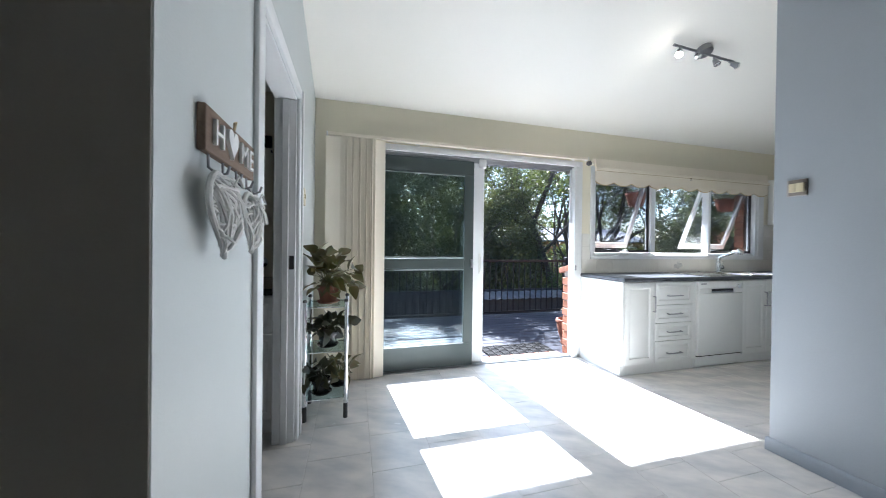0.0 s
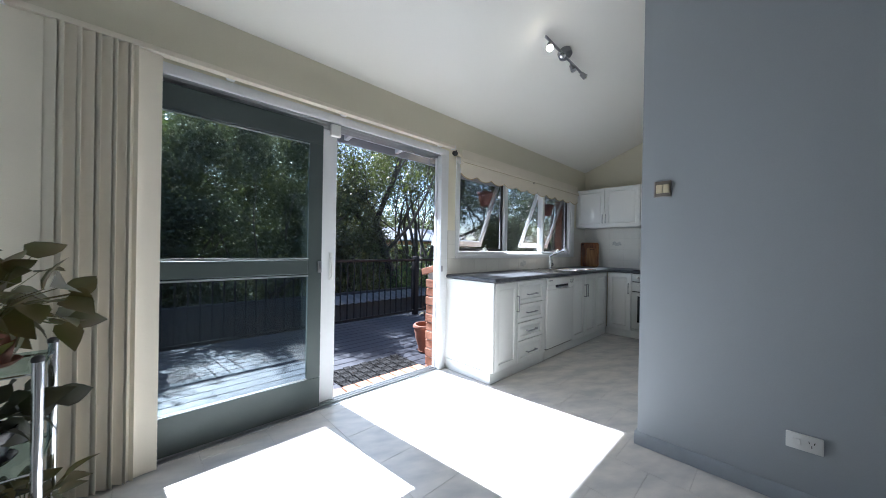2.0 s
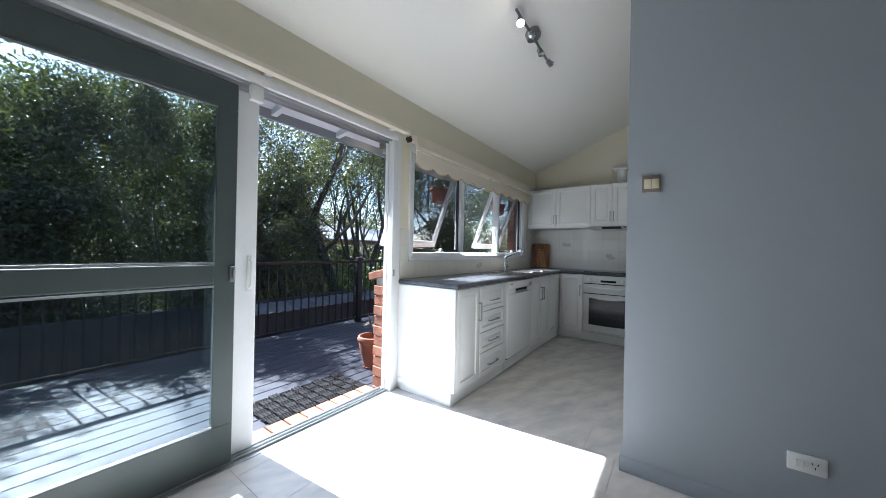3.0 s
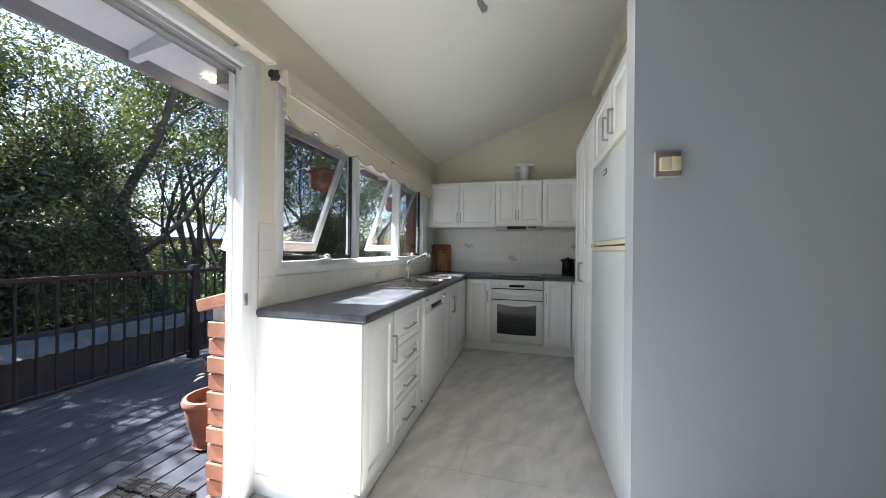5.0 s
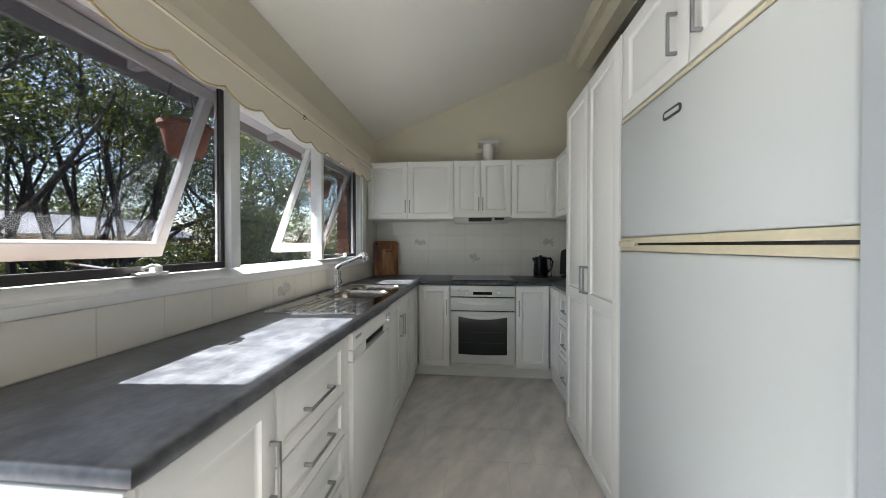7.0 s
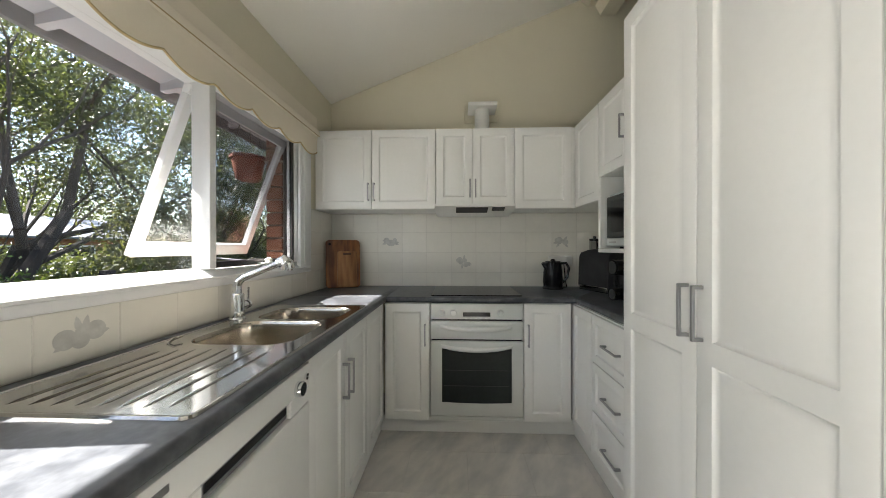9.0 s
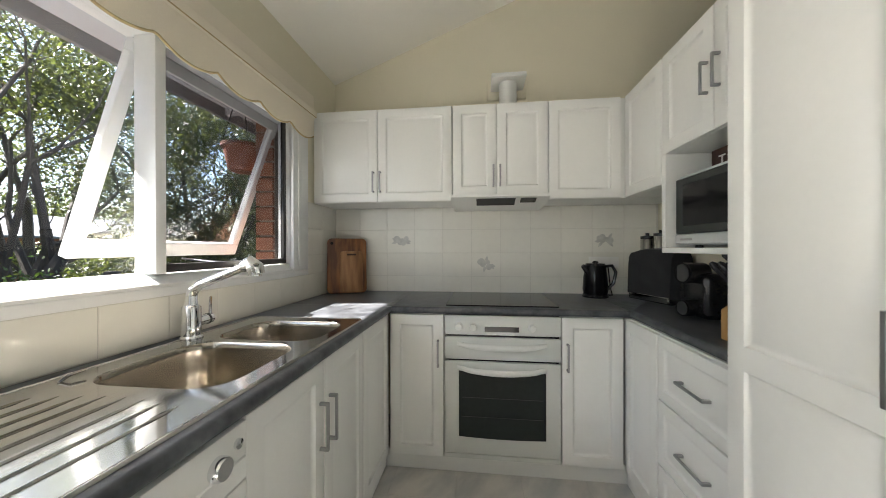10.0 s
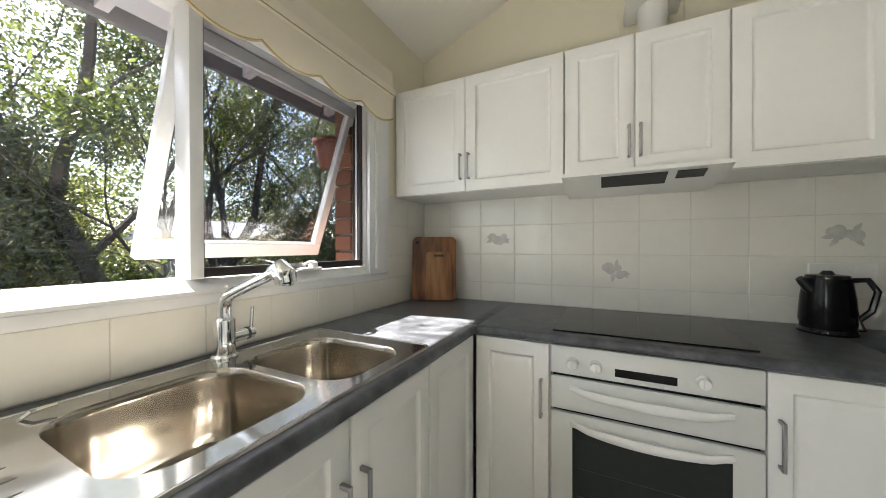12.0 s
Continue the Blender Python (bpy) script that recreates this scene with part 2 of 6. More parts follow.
    vent=mat("dark_vent", (0.05, 0.05, 0.05), 0.6, vary=0.1, scale=8, fine=90),
    cast=mat("dark_hook_iron", (0.28, 0.28, 0.29), 0.4, metal=0.8, vary=0.1, scale=20, fine=100),
    pane=glass("clear_glass"),
    tinted=glass("tinted_glass", (0.72, 0.78, 0.80)),
    shelf_glass=glass("shelf_glass", (0.78, 0.88, 0.86)),
    mesh=glass("insect_mesh", (0.66, 0.66, 0.67), 0.0),
    bulb=glow("lit_bulb", (1.0, 0.86, 0.66), 30.0),
    led=glow("eave_downlight", (1.0, 0.78, 0.45), 4.0),
)

# daylight shines through the blind cloth
_nt = M["fabric"].node_tree
_tl, _mx = _nt.nodes.new("ShaderNodeBsdfTranslucent"), _nt.nodes.new("ShaderNodeMixShader")
_tl.inputs[0].default_value, _mx.inputs[0].default_value = (0.87, 0.80, 0.66, 1), 0.2
_nt.links.new(_nt.nodes["Principled BSDF"].outputs[0], _mx.inputs[1])
_nt.links.new(_tl.outputs[0], _mx.inputs[2])
_nt.links.new(_mx.outputs[0], _nt.nodes["Material Output"].inputs[0])

# the floor's clouding runs diagonally on from tile to tile
_nt = M["floor_tile"].node_tree
_place = _nt.nodes.new("ShaderNodeNewGeometry")
_nt.links.new(_place.outputs["Position"], _nt.nodes["Mapping"].inputs[0])
_nt.nodes["Mapping"].vector_type = "TEXTURE"
_nt.nodes["Mapping"].inputs["Rotation"].default_value = (0, 0, radians(-28))

# ---- mesh helpers ----
ORIGIN = {}


def thing(name, at, label, category, group="", kind=""):
    ob = new(name)
    ob.location = at
    ORIGIN[ob.name] = Vector(at)
    return tagged(ob, label, category, group, kind)


def link(name, bm, material, origin, parent, smooth):
    if origin.length:
        bmesh.ops.translate(bm, verts=bm.verts, vec=-origin)
    me = bpy.data.meshes.new(name)
    bm.to_mesh(me)
    bm.free()
    me.materials.append(material)
    if smooth:
        me.shade_smooth()
        me.set_sharp_from_angle(angle=radians(40))
    ob = new(name, me)
    ORIGIN[ob.name] = origin
    if parent:
        ob.parent = parent
    else:
        ob.location = origin
    return ob


def part(name, bm, material, parent, label="", smooth=True):
    """One mesh under a thing or a part; the mesh is given in world places."""
    return tagged(link(name, bm, material, ORIGIN[parent.name].copy(), parent, smooth), label)


def solid(name, bm, material, label, category, kind="", group="", smooth=True):
    """A thing that is one mesh."""
    lo = [min(v.co[i] for v in bm.verts) for i in range(3)]
    hi = [max(v.co[i] for v in bm.verts) for i in range(3)]
    at = Vector(((lo[0] + hi[0]) / 2, (lo[1] + hi[1]) / 2, lo[2])) if kind != "structure" else Vector((0, 0, 0))
    return tagged(link(name, bm, material, at, None, smooth), label, category, group, kind)


def box(x0, x1, y0, y1, z0, z1, bevel=0.002, seg=1):
    bm = bmesh.new()
    bmesh.ops.create_cube(bm, size=1)
    for v in bm.verts:
        v.co = Vector(((x0 + x1) / 2 + v.co.x * (x1 - x0), (y0 + y1) / 2 + v.co.y * (y1 - y0), (z0 + z1) / 2 + v.co.z * (z1 - z0)))
    if bevel:
        bmesh.ops.bevel(bm, geom=bm.edges, offset=min(bevel, 0.4 * min(x1 - x0, y1 - y0, z1 - z0)), segments=seg, affect="EDGES", profile=0.5)
    return bm


def join(*bms):
    out = bms[0]
    for b in bms[1:]:
        me = bpy.data.meshes.new("tmp")
        b.to_mesh(me)
        b.free()
        out.from_mesh(me)
        bpy.data.meshes.remove(me)
    return out


def moved(bm, m):
    bmesh.ops.transform(bm, matrix=m, verts=bm.verts)
    return bm


def rings(loops, cap0=True, cap1=True, closed=True):
    """Skin over loops of points that all have the same count."""
    bm = bmesh.new()
    vs = [[bm.verts.new(p) for p in loop] for loop in loops]
    n = len(loops[0])
    for a, b in zip(vs, vs[1:]):
        for i in range(n if closed else n - 1):
            bm.faces.new((a[i], a[(i + 1) % n], b[(i + 1) % n], b[i]))
    if cap0:
        bm.faces.new(vs[0][::-1])
    if cap1:
        bm.faces.new(vs[-1])
    bmesh.ops.recalc_face_normals(bm, faces=bm.faces)
    return bm


def lathe(profile, at, seg=24, cap0=True, cap1=True):
    """Turned shape: profile of (radius, height)."""
    return rings([[(at[0] + r * math.cos(a), at[1] + r * math.sin(a), at[2] + z) for a in (2 * math.pi * i / seg for i in range(seg))] for r, z in profile], cap0, cap1)


def tube(points, radius, seg=8, cap=True):
    """A pipe along points; radius may be one number or one for each point."""
    pts = [Vector(p) for p in points]
    rad = radius if isinstance(radius, (list, tuple)) else [radius] * len(pts)
    loops, side = [], None
    for i, p in enumerate(pts):
        d = (pts[min(i + 1, len(pts) - 1)] - pts[max(i - 1, 0)]).normalized()
        if side is None:
            side = d.cross(Vector((0, 0, 1)) if abs(d.z) < 0.9 else Vector((1, 0, 0))).normalized()
        side = (side - d * side.dot(d)).normalized()
        up = d.cross(side)
        loops.append([p + (side * math.cos(a) + up * math.sin(a)) * rad[i] for a in (2 * math.pi * k / seg for k in range(seg))])
    return rings(loops, cap, cap)


def facing(side, at):
    """Pose of a front: u to the right as one looks at it, v up, w out of it."""
    u, w = dict(S=((1, 0, 0), (0, -1, 0)), W=((0, -1, 0), (-1, 0, 0)), N=((-1, 0, 0), (0, 1, 0)), E=((0, 1, 0), (1, 0, 0)))[side]
    m = Matrix((u, (0, 0, 1), w)).transposed().to_4x4()
    m.translation = at
    return m


def front(w, h, t=0.019, frames=None, rim=0.055):
    """A raised-panel front, lower left at the origin, in u, v, w. frames: rectangles (u0, v0, u1, v1) of the routed panels."""
    g = 0.0015
    frames = frames or [(rim, rim, w - rim, h - rim)]
    bm = bmesh.new()
    us = sorted({g, w - g, *(f[0] for f in frames), *(f[2] for f in frames)})
    vs = sorted({g, h - g, *(f[1] for f in frames), *(f[3] for f in frames)})
    grid = [[bm.verts.new((u, v, t)) for u in us] for v in vs]
    for j in range(len(vs) - 1):
        for i in range(len(us) - 1):
            cu, cv = (us[i] + us[i + 1]) / 2, (vs[j] + vs[j + 1]) / 2
            ring = [grid[j][i], grid[j][i + 1], grid[j + 1][i + 1], grid[j + 1][i]]
            if any(f[0] < cu < f[2] and f[1] < cv < f[3] for f in frames):
                u0, v0, u1, v1 = us[i], vs[j], us[i + 1], vs[j + 1]
                for inset, depth in ((0.003, 0.006), (0.009, 0.0095), (0.015, 0.009), (0.024, 0.0055), (0.040, 0.0)):
                    nxt = [bm.verts.new((u, v, t - depth)) for u, v in ((u0 + inset, v0 + inset), (u1 - inset, v0 + inset), (u1 - inset, v1 - inset), (u0 + inset, v1 - inset))]
                    for k in range(4):
                        bm.faces.new((ring[k], ring[(k + 1) % 4], nxt[(k + 1) % 4], nxt[k]))
                    ring = nxt
                bm.faces.new(ring)
            else:
                bm.faces.new(ring)
    edge = [e for e in bm.edges if e.is_boundary]
    r = bmesh.ops.extrude_edge_only(bm, edges=edge)
    for v in (q for q in r["geom"] if isinstance(q, bmesh.types.BMVert)):
        v.co.z = 0
    bm.faces.new([bm.verts.new(p) for p in ((g, g, 0), (g, h - g, 0), (w - g, h - g, 0), (w - g, g, 0))])
    bmesh.ops.remove_doubles(bm, verts=bm.verts, dist=1e-5)
    lip = [e for e in bm.edges if all(abs(v.co.z - t) < 1e-5 and (abs(v.co.x - g) < 1e-5 or abs(v.co.x - w + g) < 1e-5 or abs(v.co.y - g) < 1e-5 or abs(v.co.y - h + g) < 1e-5) for v in e.verts) and len(e.link_faces) == 2 and abs(e.calc_face_angle(0)) > 1]
    bmesh.ops.bevel(bm, geom=lip, offset=0.003, segments=2, affect="EDGES", profile=0.5)
    bmesh.ops.recalc_face_normals(bm, faces=bm.faces)
    return bm


def pull(u, v, length, upright=True, out=0.03, base=0.019):
    """A square bar handle on a front, centred on (u, v)."""
    a, r = length / 2, 0.005
    if upright:
        bms = [box(u - r, u + r, v - a, v + a, base + out - 0.008, base + out, 0.0015)]
        bms += [box(u - r, u + r, v + s * a - (r if s > 0 else -r) - r, v + s * a - (r if s > 0 else -r) + r, base, base + out - 0.004, 0.001) for s in (-1, 1)]
    else:
        bms = [box(u - a, u + a, v - r, v + r, base + out - 0.008, base + out, 0.0015)]
        bms += [box(u + s * (a - r) - r, u + s * (a - r) + r, v - r, v + r, base, base + out - 0.004, 0.001) for s in (-1, 1)]
    return join(*bms)


# ---- structure ----
YW, XL, XG, XB, YR = 4.02, 0.86, 3.543, 6.72, 1.78
RISE, LOW, RIDGE = 0.39, 2.425, 0.4


def roof_z(y):
    return LOW + RISE * (YW - y) if y > RIDGE else LOW + RISE * (YW - RIDGE) - RISE * (RIDGE - y)


def wall_to_roof(at, a0, a1, z0=0.0, thick=0.1, extra=0.0):
    """An upright wall at x = at whose top follows the ceiling from y = a0 to a1."""
    ys = sorted({a0, a1, *((RIDGE,) if a0 < RIDGE < a1 else ())})
    loop = [(y, z0) for y in (ys[0], ys[-1])] + [(y, roof_z(y) + extra) for y in reversed(ys)]
    return rings([[(at, y, z) for y, z in loop], [(at + thick, y, z) for y, z in loop]])


floor = solid("floor", box(-1.6, 6.82, -2.6, 4.12, -0.2, -0.0012, 0), M["floor_grout"], "pale grey marbled tile floor with thin grout joints", "floor", "structure", smooth=False)

wall_parts = [
    box(-1.6, 0.12, YW, 4.13, 0, 2.5, 0), box(0.12, 0.475, YW, 4.13, 0, 1.44, 0), box(0.12, 0.475, YW, 4.13, 1.90, 2.5, 0), box(0.475, 1.30, YW, 4.13, 0, 2.5, 0), box(1.30, 3.50, YW, 4.13, 2.09, 2.5, 0), box(3.50, 3.66, YW, 4.13, 0, 2.5, 0),
    box(3.66, 6.30, YW, 4.13, 0, 1.09, 0), box(3.66, 6.30, YW, 4.13, 1.96, 2.5, 0), box(6.30, 6.82, YW, 4.13, 0, 2.5, 0)]
solid("wall_north", join(*wall_parts), M["cream_wall"], "cream painted plaster wall with sliding door and kitchen windows", "wall", "structure", smooth=False)
solid("wall_east", wall_to_roof(XB, 0.8, 4.13), M["cream_wall"], "cream painted gable wall above the kitchen cabinets", "wall", "structure", smooth=False)
solid("wall_south", rings([[(x, YR - 0.1, z) for x, z in ((3.643, 0), (XB, 0), (XB, 2.11), (3.643, 2.11))], [(x, YR, z) for x, z in ((3.643, 0), (XB, 0), (XB, 2.11), (3.643, 2.11))]]), M["cream_wall"], "cream painted wall behind pantry and fridge", "wall", "structure", smooth=False)
solid("wall_centre", wall_to_roof(XG, -2.5, 2.36), M["grey_wall"], "smooth blue-grey painted partition wall up to the ceiling", "wall", "structure", smooth=False)
DOOR_A, DOOR_B, DOOR_H = 2.34, 3.13, 2.03
left = rings([[(x, 1.71, 0), (x, DOOR_A, 0), (x, DOOR_A, DOOR_H), (x, DOOR_B, DOOR_H), (x, DOOR_B, 0), (x, YW, 0), (x, YW, roof_z(YW)), (x, 1.71, roof_z(1.71))] for x in (XL - 0.1, XL)])
solid("wall_west", left, M["white_wall"], "pale painted wall beside the laundry doorway", "wall", "structure", smooth=False)
# hall wall and its dim end: the shade is in their colour
solid("wall_hall", rings([[(x, 1.716, 0), (x, 1.716, roof_z(1.71)), (x, 1.81, roof_z(1.71)), (x, 1.81, 0)] for x in (-1.6, XL - 0.1)]), M["dark_wall"], "dark taupe hall wall, shade put into its colour", "wall", "structure", smooth=False)
solid("wall_hall_face", rings([[(x, 1.706, 0), (x, 1.706, roof_z(1.71)), (x, 1.7155, roof_z(1.71)), (x, 1.7155, 0)] for x in (-1.6, XL - 0.002)]), M["dark_wall"], "end of the hall wall, shade put into its taupe colour", "wall", "structure", smooth=False)
# two unseen closing walls, coloured dark so that less light bounces back
solid("wall_back", box(-1.6, 3.643, -2.6, -2.5, 0, 2.8, 0), M["dark_wall"], "added unseen wall closing the room, dark to cut bounced light", "wall", "structure", smooth=False)
solid("wall_far_west", wall_to_roof(-1.7, -2.6, 4.13), M["dark_wall"], "added unseen wall closing the hall, dark to cut bounced light", "wall", "structure", smooth=False)

roof = [(4.13, roof_z(4.13)), (RIDGE, roof_z(RIDGE)), (-2.6, roof_z(-2.6)), (-2.6, roof_z(-2.6) + 0.12), (RIDGE, roof_z(RIDGE) + 0.12), (4.13, roof_z(4.13) + 0.12)]
solid("ceiling", rings([[(x, y, z) for y, z in roof] for x in (-1.7, 6.82)]), M["ceiling"], "white raked plasterboard ceiling rising from the windows", "ceiling", "structure", smooth=False)
# added recess above the pantry, its shade put into the dark lining colour
solid("wall_void", join(box(3.643, XB, 0.8, 0.9, 2.0, roof_z(0.9), 0), box(3.643, XB, 0.9, YR - 0.1, 2.0, 2.1, 0)), M["dark_wall"], "added dark lining of a supposed recess above the pantry", "wall", "structure", smooth=False)
# cornice along the top of the wall behind the pantry
yc = YR + 0.17
cove = [(YR - 0.1, roof_z(YR - 0.1)), (YR - 0.1, roof_z(YR) - 0.2), (YR + 0.02, roof_z(YR) - 0.2), (YR + 0.06, roof_z(YR) - 0.12), (yc - 0.05, roof_z(yc) - 0.06), (yc, roof_z(yc) - 0.02), (yc, roof_z(yc))]
solid("trim_cornice", rings([[(x, y, z) for y, z in cove] for x in (3.643, XB)]), M["cream_wall"], "cream plaster cornice between wall and ceiling", "cornice", "structure")


def skirt(a, b, x, side):
    prof = [(0, 0), (0.014, 0), (0.014, 0.055), (0.010, 0.068), (0.004, 0.075), (0, 0.075)]
    return rings([[(x + side * p, y, z) for p, z in prof] for y in (a, b)])


solid("baseboard", skirt(-2.5, 2.374, XG, -1), M["skirting"], "grey painted skirting along the partition wall", "skirting", "structure")
solid("baseboard", box(XG, XG + 0.1, 2.36, 2.374, 0, 0.075, 0.003), M["skirting"], "grey painted skirting on the partition's end", "skirting", "structure")
solid("baseboard", skirt(DOOR_B + 0.09, 3.9, XL, 1), M["trim"], "white skirting below the blinds", "skirting", "structure")

# doorway casing and jamb
for nm, bm in (("trim_casing", box(XL, XL + 0.018, DOOR_A - 0.07, DOOR_A + 0.005, 0, DOOR_H + 0.07, 0.005, 2)),
               ("trim_casing", box(XL, XL + 0.018, DOOR_B - 0.005, DOOR_B + 0.08, 0, DOOR_H + 0.07, 0.005, 2)),
               ("trim_casing", box(XL, XL + 0.0175, DOOR_A + 0.005, DOOR_B - 0.005, DOOR_H - 0.005, DOOR_H + 0.07, 0.005, 2)),
               ("trim_casing", box(XL + 0.018, XL + 0.028, DOOR_B + 0.045, DOOR_B + 0.077, 0, DOOR_H + 0.067, 0.004, 2)),
               ("trim_jamb", box(XL - 0.12, XL - 0.001, DOOR_A, DOOR_A + 0.018, 0, DOOR_H - 0.018, 0.002)),
               ("trim_jamb", box(XL - 0.12, XL - 0.001, DOOR_B - 0.018, DOOR_B, 0, DOOR_H - 0.018, 0.002)),
               ("trim_jamb", box(XL - 0.12, XL - 0.001, DOOR_A, DOOR_B, DOOR_H - 0.018, DOOR_H, 0.002)),
               ("trim_stop", box(XL - 0.075, XL - 0.04, DOOR_B - 0.030, DOOR_B - 0.018, 0, DOOR_H - 0.018, 0.002))):
    solid(nm, bm, M["trim"], "white painted timber doorway trim", "door trim", "structure")
solid("strike_plate", box(XL - 0.035, XL - 0.008, DOOR_B - 0.0205, DOOR_B - 0.018, 1.02, 1.10, 0.0005), M["vent"], "dark metal strike plate set in the door jamb", "strike plate")

# ---- kitchen window unit ----
win = thing("window_1", (5.0, YW, 1.05), "white timber kitchen window with three open awning sashes", "window", kind="structure")
part("architrave", box(3.655, 6.31, YW - 0.016, YW + 0.012, 1.05, 1.082, 0.004, 2), M["trim"], win)
part("architrave", box(3.655, 3.70, YW - 0.0155, YW + 0.012, 1.083, 2.0, 0.004, 2), M["trim"], win)
part("architrave", box(6.15, 6.31, YW - 0.0155, YW + 0.012, 1.083, 2.0, 0.004, 2), M["trim"], win)
part("architrave", box(6.19, 6.225, YW - 0.024, YW - 0.016, 1.11, 2.0, 0.004, 2), M["trim"], win)
part("architrave", box(3.655, 6.31, YW - 0.016, YW + 0.012, 2.0, 2.06, 0.004, 2), M["trim"], win)
part("sill", rings([[(x, y, z) for y, z in ((YW - 0.014, 1.0825), (YW - 0.012, 1.092), (YW + 0.04, 1.122), (YW + 0.13, 1.125), (YW + 0.13, 1.095), (YW + 0.013, 1.0825))] for x in (3.67, 6.30)]), M["trim"], win, "white sloped sill")
part("window_head", box(3.67, 6.30, YW + 0.012, YW + 0.12, 1.93, 2.0, 0.003), M["trim"], win)
for x0, x1 in ((3.66, 3.725), (4.49, 4.55), (5.372, 5.41), (6.15, 6.29)):
    part("mullion", box(x0, x1, YW - 0.002, YW + 0.080, 1.1255, 1.9295, 0.004, 2), M["trim"], win)
HINGE_Y, HINGE_Z, SASH, TILT = YW + 0.085, 1.925, 0.80, radians(20.5)
for k, (x0, x1) in enumerate(((3.725, 4.49), (4.55, 5.372), (5.41, 6.15))):
    if k != 1:
        # bronze insect screen inside the opening
        for bm in (box(x0, x1, YW + 0.03, YW + 0.05, 1.126, 1.156, 0.002), box(x0, x0 + 0.018, YW + 0.03, YW + 0.05, 1.156, 1.929, 0.002), box(x1 - 0.022, x1, YW + 0.03, YW + 0.05, 1.156, 1.929, 0.002)):
            part("screen_frame", bm, M["dark_frame"], win, "dark bronze insect screen frame")
        sc = part("screen_mesh", box(x0 + 0.018, x1 - 0.022, YW + 0.039, YW + 0.0395, 1.156, 1.929, 0), M["mesh"], win, "fine grey insect mesh")
        sc.visible_shadow = False
    if k == 1:
        fixed = part("pane", box(x0, x1, YW + 0.07, YW + 0.074, 1.126, 1.929, 0), M["pane"], win, "fixed clear pane", smooth=False)
        fixed.visible_shadow = False
        continue
    swing = Matrix.Translation((0, HINGE_Y, HINGE_Z)) @ Matrix.Rotation(TILT, 4, "X")
    a, b = x0 - 0.028, x1 + 0.022
    sash = part("sash", moved(join(box(a, b, 0, 0.036, -SASH, -SASH + 0.065, 0.003), box(a, a + 0.045, 0.0005, 0.0355, -SASH + 0.065, -0.045, 0.003), box(b - 0.045, b, 0.0005, 0.0355, -SASH + 0.065, -0.045, 0.003), box(a, b, 0, 0.036, -0.045, 0, 0.003)), swing), M["trim"], win, "white awning sash propped open")
    pane = part("pane", moved(box(a + 0.042, b - 0.042, 0.016, 0.020, -SASH + 0.06, -0.042, 0), swing), M["pane"], sash, smooth=False)
    pane.visible_shadow = False
    xm = (x0 + x1) / 2 + 0.02
    part("winder", join(box(xm - 0.05, xm + 0.05, YW - 0.012, YW + 0.03, 1.125, 1.137, 0.004, 2), lathe([(0.018, 0), (0.018, 0.018), (0.010, 0.026), (0.004, 0.028)], (xm + 0.015, YW + 0.004, 1.136), 12), tube([(xm + 0.015, YW + 0.004, 1.155), (xm - 0.01, YW - 0.008, 1.160), (xm - 0.045, YW - 0.010, 1.15)], 0.006)), M["white_plastic"], win, "white chain winder")
    part("stay", tube([(xm, YW + 0.03, 1.14), (xm - 0.03, YW + 0.15, 1.15), (xm, HINGE_Y + 0.25, 1.165)], 0.005), M["nickel"], win, "thin metal stay")

# ---- sliding door ----
sd = thing("door_1", (2.45, YW, 0), "sliding patio door with grey-green screen panel, half open", "sliding door", kind="structure")
part("head_frame", box(1.30, 3.50, YW - 0.022, YW + 0.11, 2.035, 2.09, 0.004, 2), M["trim"], sd)
part("head_track", join(box(1.42, 3.445, YW + 0.0, YW + 0.004, 2.018, 2.035, 0.001), box(1.42, 3.445, YW + 0.034, YW + 0.037, 2.005, 2.035, 0.001), box(1.42, 3.445, YW + 0.080, YW + 0.084, 2.005, 2.035, 0.001)), M["aluminium"], sd, "grey head track")
part("jamb", box(3.445, 3.50, YW - 0.022, YW + 0.075, 0.0, 2.035, 0.004, 2), M["trim"], sd)
part("jamb_stop", box(3.433, 3.4448, YW + 0.030, YW + 0.058, 0.02, 2.0, 0.002), M["trim"], sd)
part("architrave", box(3.50, 3.545, YW - 0.012, YW, 0.0, 2.09, 0.003, 2), M["trim"], sd)
part("jamb", box(1.30, 1.34, YW - 0.022, YW + 0.11, 0.0, 2.035, 0.004, 2), M["trim"], sd)
part("catch", box(3.452, 3.472, YW - 0.030, YW - 0.022, 0.93, 0.985, 0.003), M["nickel"], sd)
part("sill_track", join(box(1.30, 3.50, YW - 0.02, YW + 0.115, -0.02, 0.004, 0.001), box(1.44, 3.445, YW + 0.012, YW + 0.018, 0.004, 0.016, 0.001), box(1.44, 3.445, YW + 0.047, YW + 0.053, 0.004, 0.016, 0.001), box(1.44, 3.445, YW + 0.080, YW + 0.086, 0.004, 0.016, 0.001)), M["aluminium"], sd, "aluminium sill track")
S0, S1 = 1.345, 2.315
screen = part("screen_panel", join(box(S0, S1, YW + 0.004, YW + 0.032, 0.016, 0.228, 0.004), box(S0, S1, YW + 0.004, YW + 0.032, 1.861, 1.998, 0.004), box(S1 - 0.095, S1, YW + 0.0045, YW + 0.0315, 0.228, 1.861, 0.003), box(S0, S0 + 0.09, YW + 0.0045, YW + 0.0315, 0.228, 1.861, 0.003), box(S0 + 0.09, S1 - 0.095, YW + 0.002, YW + 0.032, 0.957, 1.053, 0.004)), M["door_frame"], sd, "grey-green aluminium panel frame with midrail")
